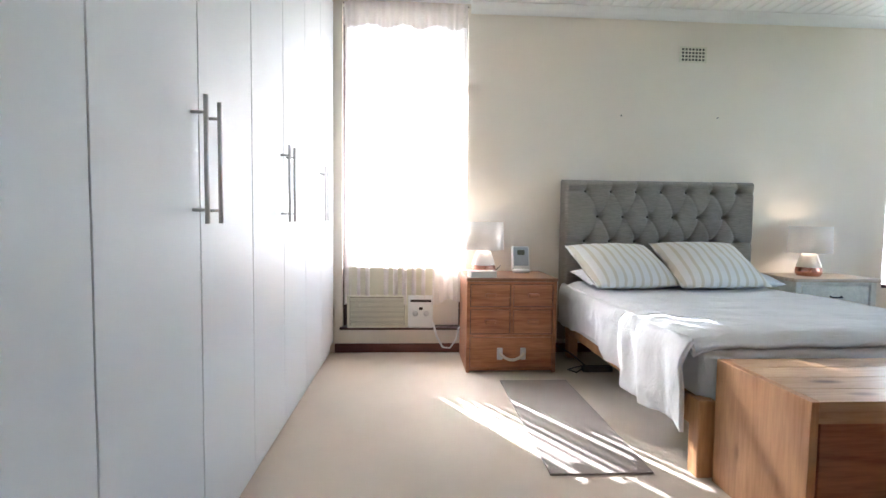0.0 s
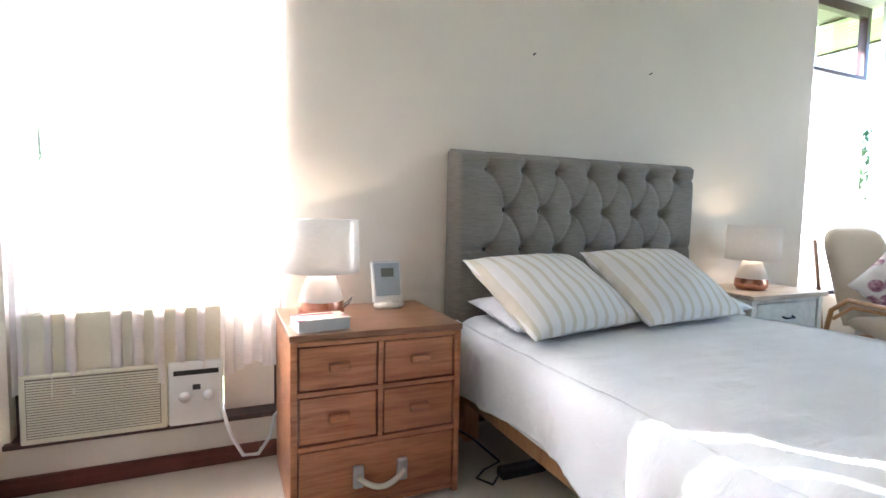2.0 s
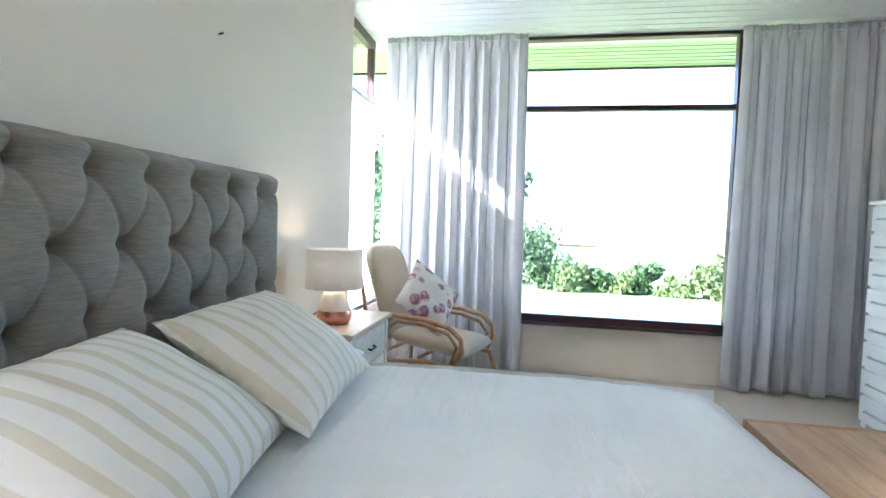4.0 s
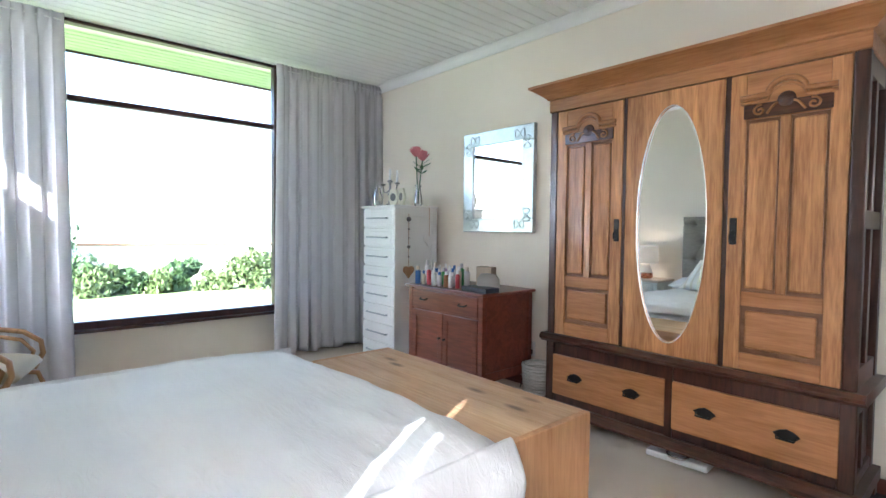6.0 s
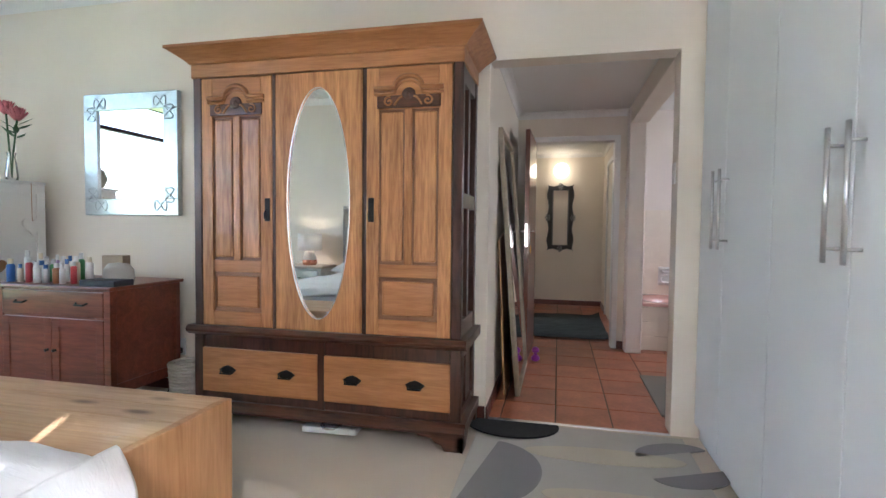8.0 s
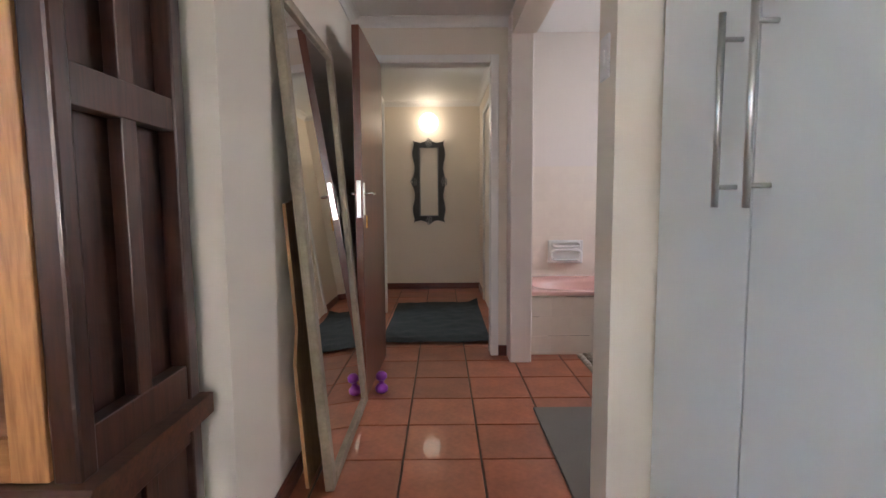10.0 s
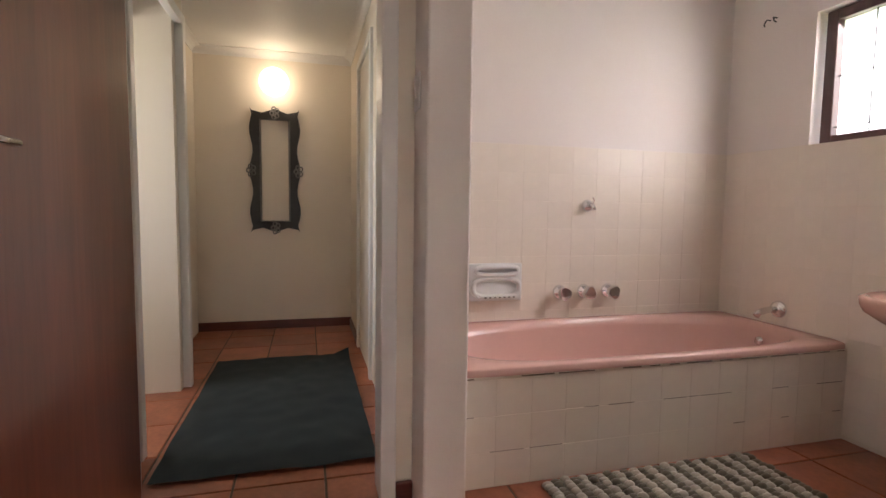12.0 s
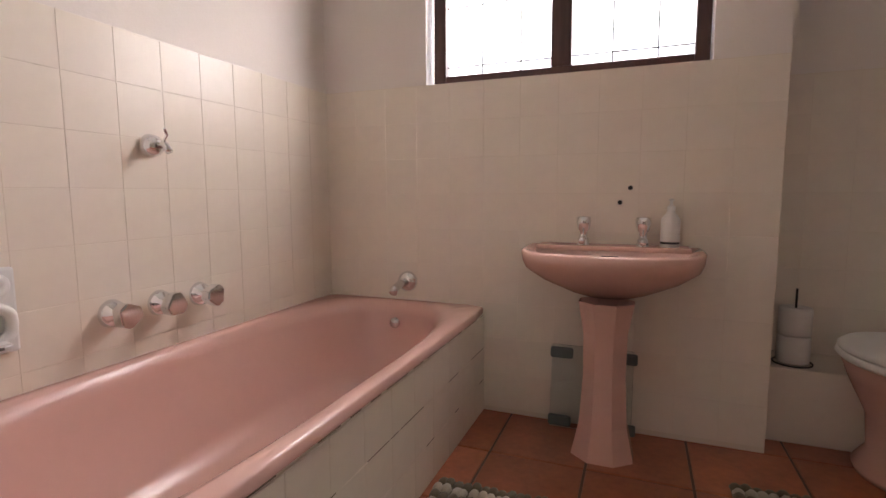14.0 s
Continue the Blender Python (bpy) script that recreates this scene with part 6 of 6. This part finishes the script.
def tufted_mat(name, label, x0, x1, y0, y1, rows, cols, rz=0.0):
    ca = cloth("cream_tuft", (0.46, 0.42, 0.34), 200, 0.15, bumps=0.7)
    cb_ = cloth("olive_tuft", (0.15, 0.13, 0.09), 200, 0.2, bumps=0.7)
    t = thing(name, label, "mat", (x0, y0, -0.002), rz)
    part("base", bx(0, x1 - x0, 0, y1 - y0, 0.0, 0.008, 0.002), cb_, t)
    r = random.Random(3)
    for c in range(cols):
        own = bmesh.new()
        for q in range(rows):
            h = 0.016 + r.uniform(-0.003, 0.006)
            w = (x1 - x0) / cols * 0.62
            tx, ty = (c + 0.5) * (x1 - x0) / cols, (q + 0.5) * (y1 - y0) / rows
            lathe([(w, 0.0), (w * 1.05, h * 0.5), (w * 0.6, h), (0, h * 1.1)], (tx + r.uniform(-0.004, 0.004), ty + r.uniform(-0.006, 0.006), 0.006), 7, own, 1.0, (y1 - y0) / rows / 2 / w * 1.15)
        part("tuft_cord", own, ca if c % 2 else cb_, t, "", True)
    return t


tufted_mat("bath_mat", "chunky cream and olive striped tufted bath mat", -2.0, -1.02, -2.12, -1.52, 22, 26)
tufted_mat("bath_mat", "small cream tufted mat by the toilet", -2.30, -1.85, -1.25, -0.75, 16, 14)
tagged(part("threshold_mat", bx(-0.98, -0.54, -1.20, -0.30, -0.003, 0.012, 0.004), cloth("grey_mat", (0.17, 0.16, 0.14), 220, 0.1, bumps=0.6)), "thin grey mat at the bathroom opening", "mat")

# ---- outside ----
# north and west overhangs are unseen, added to keep sun off those windows
structure("roof_shade_slab", bx(-3.9, 6.05, -5.6, 4.75, CH + 0.09, CH + 0.2), BURNT, "roof slab over the house, with added overhangs that shade the windows", "roof")
own = bmesh.new()
x = 5.26
while x < 6.0:
    bx(x + 0.009, x + 0.091, -1.0, 5.2, CH + 0.05, CH + 0.085, 0.004, own, 1)
    x += 0.1
# green light reflected up to the boards is put into their colour
structure("eaves_boards", own, plain("pale_boards_green_bounce", (0.50, 0.62, 0.40), 0.5, 0.05), "pale boards under the garden eaves, coloured with green bounce from the lawn", "ceiling")
structure("eaves_fascia", bx(6.03, 6.06, -1.0, 5.2, CH + 0.03, CH + 0.2), BURNT, "dark roof fascia board", "roof")
BARK = plain("grey_bark", (0.14, 0.11, 0.08), 0.9, 0.3, 6, 40, 0.8, dist=0.02)
FOL = [plain(f"foliage_{k}", c, 0.6, 0.3, 3, 20, 0.2, per_object=0.2) for k, c in (("dark", (0.035, 0.075, 0.025)), ("mid", (0.06, 0.115, 0.035)), ("light", (0.11, 0.16, 0.05)))]


def crown(r, centre, size, count, leaf_size):
    v, f = [], []
    lumps = [(Vector((r.uniform(-0.6, 0.6) * size[0], r.uniform(-0.6, 0.6) * size[1], r.uniform(-0.5, 0.6) * size[2])), r.uniform(0.3, 0.55)) for _ in range(9)]
    for _ in range(count):
        c, k = r.choice(lumps)
        d = Vector((r.gauss(0, 1), r.gauss(0, 1), r.gauss(0, 1))).normalized() * (r.random() ** 0.4) * k
        p = Vector(centre) + c + Vector((d.x * size[0], d.y * size[1], d.z * size[2]))
        e = Euler((r.uniform(0, 6), r.uniform(0, 6), r.uniform(0, 6))).to_matrix()
        s = leaf_size * r.uniform(0.6, 1.3)
        i = len(v)
        v += [tuple(p + e @ Vector(q) * s) for q in ((-0.5, 0, 0), (0, -0.25, 0.06), (0.5, 0, 0), (0, 0.25, 0.06))]
        f.append((i, i + 1, i + 2, i + 3))
    me = bpy.data.meshes.new("crown")
    me.from_pydata(v, [], f)
    return me


def plant(name, label, category, at, size, trunk, count, leaf_size, mat_, seed, group):
    r = random.Random(seed)
    t = thing(name, label, category, at, group=group)
    h = trunk
    if trunk > 0:
        part("trunk", tube([(0, 0, 0), (0.1, 0.05, h * 0.5), (0.05, 0.1, h)], 0.16, 10, None, False, [1.2, 0.9, 0.6]), BARK, t, "", True)
        for k in range(6):
            a = k * 1.05 + r.random()
            part("limb", tube([(0.05, 0.08, h * 0.8), (0.5 * math.cos(a) * size[0] * 0.5, 0.5 * math.sin(a) * size[1] * 0.5, h + 0.2 * size[2]), (math.cos(a) * size[0] * 0.55, math.sin(a) * size[1] * 0.55, h + size[2] * r.uniform(0.3, 0.9))], 0.07, 8, None, False, [1, 0.6, 0.25]), BARK, t, "", True)
    ob = new("crown", crown(r, (0, 0, h + size[2] * 0.5), size, count, leaf_size))
    ob.data.materials.append(mat_)
    ob.parent = t
    return t


G = -0.2
for i, (x, y, s, k) in enumerate(((13.6, 6.2, 1.6, 0), (13.2, 4.4, 1.4, 1), (13.4, 3.1, 1.25, 0), (13.0, 2.35, 0.8, 1), (12.6, 1.7, 0.5, 2), (12.8, 1.1, 0.45, 1), (12.6, 0.6, 0.4, 2), (12.9, 0.1, 0.5, 1), (12.6, -0.5, 0.45, 2), (12.4, -1.3, 0.85, 2), (12.8, -2.3, 0.6, 2), (12.6, -3.3, 0.7, 1), (13.4, -4.6, 1.0, 1))):
    plant("garden_bush", "leafy green garden bush in the flower bed", "bush", (x, y, G), (s * 0.95, s, s * 0.95), 0, 1500, 0.14, FOL[k], 20 + i, "bushes along the lawn")
for i, (x, y, s, h) in enumerate(((15.8, 4.4, 1.9, 2.0), (17.5, 8.2, 2.6, 2.2), (6.5, 12.5, 2.6, 2.2), (-2.5, 13.5, 2.6, 2.0))):
    plant("garden_tree", "broad green tree beyond the lawn", "tree", (x, y, G), (s, s, s * 0.8), h, 2600, 0.26, FOL[i % 2], 60 + i, "trees in the garden")
wl = thing("garden_wall", "low pale rendered garden wall behind the bushes", "wall", (16, 0, G))
part("render", bx(0, 0.2, -14, 5.5, 0, 0.95, 0.01), plain("pale_render", (0.62, 0.56, 0.48), 0.9, 0.06, 1, 50, 0.3), wl)
part("coping", bx(-0.04, 0.24, -14, 5.5, 0.95, 1.0, 0.01), plain("brick_coping", (0.36, 0.18, 0.11), 0.9, 0.15, 4, 50, 0.3), wl)

# ---- floor and wall tiles, piece by piece ----


def tile_mesh(w, h, t, bev):
    bm = bx(-w / 2, w / 2, -h / 2, h / 2, 0, t)
    bmesh.ops.bevel(bm, geom=[e for e in bm.edges if all(v.co.z > t * 0.5 for v in e.verts)], offset=bev, segments=1, affect="EDGES")
    me = bpy.data.meshes.new("tile")
    bm.to_mesh(me)
    bm.free()
    return me


def lay(parent, mesh, material, m):
    if not mesh.materials:
        mesh.materials.append(material)
    ob = new("tile", mesh)
    ob.parent = parent
    ob.matrix_basis = m
    return ob


floor_passage = bpy.data.objects["floor_passage"]
P = 0.336
full = tile_mesh(P - 0.009, P - 0.009, 0.006, 0.002)
r = random.Random(9)
for i in range(-9, 4):
    for j in range(-15, 0):
        cx, cy = 0.112 + (i + 0.5) * P, (j + 0.5) * P - 0.012
        inside = (-0.72 < cx < 0.72 and cy > -2.2) or (cx < -0.5 and cy > -3.0) or (-0.66 < cx < 0.85 and cy <= -2.2)
        if inside and not (cx < -1.0 and cy < -2.35):
            lay(floor_passage, full, TILE, pose(cx, cy, -0.006 + r.uniform(-0.0006, 0.0004), r.uniform(-0.15, 0.15), r.uniform(-0.15, 0.15), 0))
q = 0.148
small = tile_mesh(0.1452, 0.1472, 0.006, 0.0007)
larger = tile_mesh(0.1502, 0.1515, 0.006, 0.0007)
south = bpy.data.objects["wall_bathroom_south"]
part("tile_bed", bx(-2.59, -0.69, -2.931, -2.9172, 0.3, 1.395), PAINTGROUT, south)
for i in range(13):
    for j in range(7):
        lay(south, small, PAINTTILE, pose(-2.585 + (i + 0.5) * q * 0.987, -2.922, 0.36 + (j + 0.5) * q, -90, r.uniform(-0.2, 0.2), 0))
west = bpy.data.objects["wall_bathroom_west"]
part("tile_bed", bx(-2.591, -2.5782, -2.917, -1.10, 0.0, 1.395), PAINTGROUT, west)
for i in range(12):
    for j in range(9):
        lay(west, larger, PAINTTILE, pose(-2.583, -2.915 + (i + 0.5) * 0.1512, 0.02 + (j + 0.5) * 0.1525, 90, 0, 90))
low_tile = tile_mesh(0.1448, 0.1368, 0.006, 0.0008)
tp_ = structure("tub_panel", bx(-2.58, -0.69, -2.20, -2.1525, 0.0, 0.43), PAINTGROUT, "painted tile panel along the bathtub", "panel")
for i in range(13):
    for j in range(3):
        if -0.69 - (i + 1) * 0.1455 > -2.6:
            lay(tp_, low_tile, PAINTTILE, pose(-0.695 - (i + 0.5) * 0.1455, -2.157, 0.0 + (j + 0.5) * 0.139, -90, 0, 0))
rec = bpy.data.objects["wall_bathroom_recess"]
part("tile_bed", bx(-2.961, -2.9482, -1.09, -0.16, 0.0, 1.395), PAINTGROUT, rec)
for i in range(6):
    for j in range(9):
        lay(rec, larger, PAINTTILE, pose(-2.953, -1.09 + (i + 0.5) * 0.1512, 0.02 + (j + 0.5) * 0.1525, 90, 0, 90))
# cracked dark joints under the rim and along the courses of the tub panel
CRACK = plain("dirty_open_joint", (0.27, 0.21, 0.16), 0.95, 0.3, 20, 90, 0.3)
for z, share, thick in ((0.424, 0.75, 0.0028), (0.278, 0.55, 0.0016), (0.139, 0.5, 0.0016)):
    x = -2.56
    while x < -0.75:
        w = r.uniform(0.04, 0.16)
        if r.random() < share:
            part("open_joint", bx(x, x + w, -2.154, -2.1508, z - thick, z + thick * r.uniform(0.2, 1.0)), CRACK, tp_)
        x += w + r.uniform(0.005, 0.05)
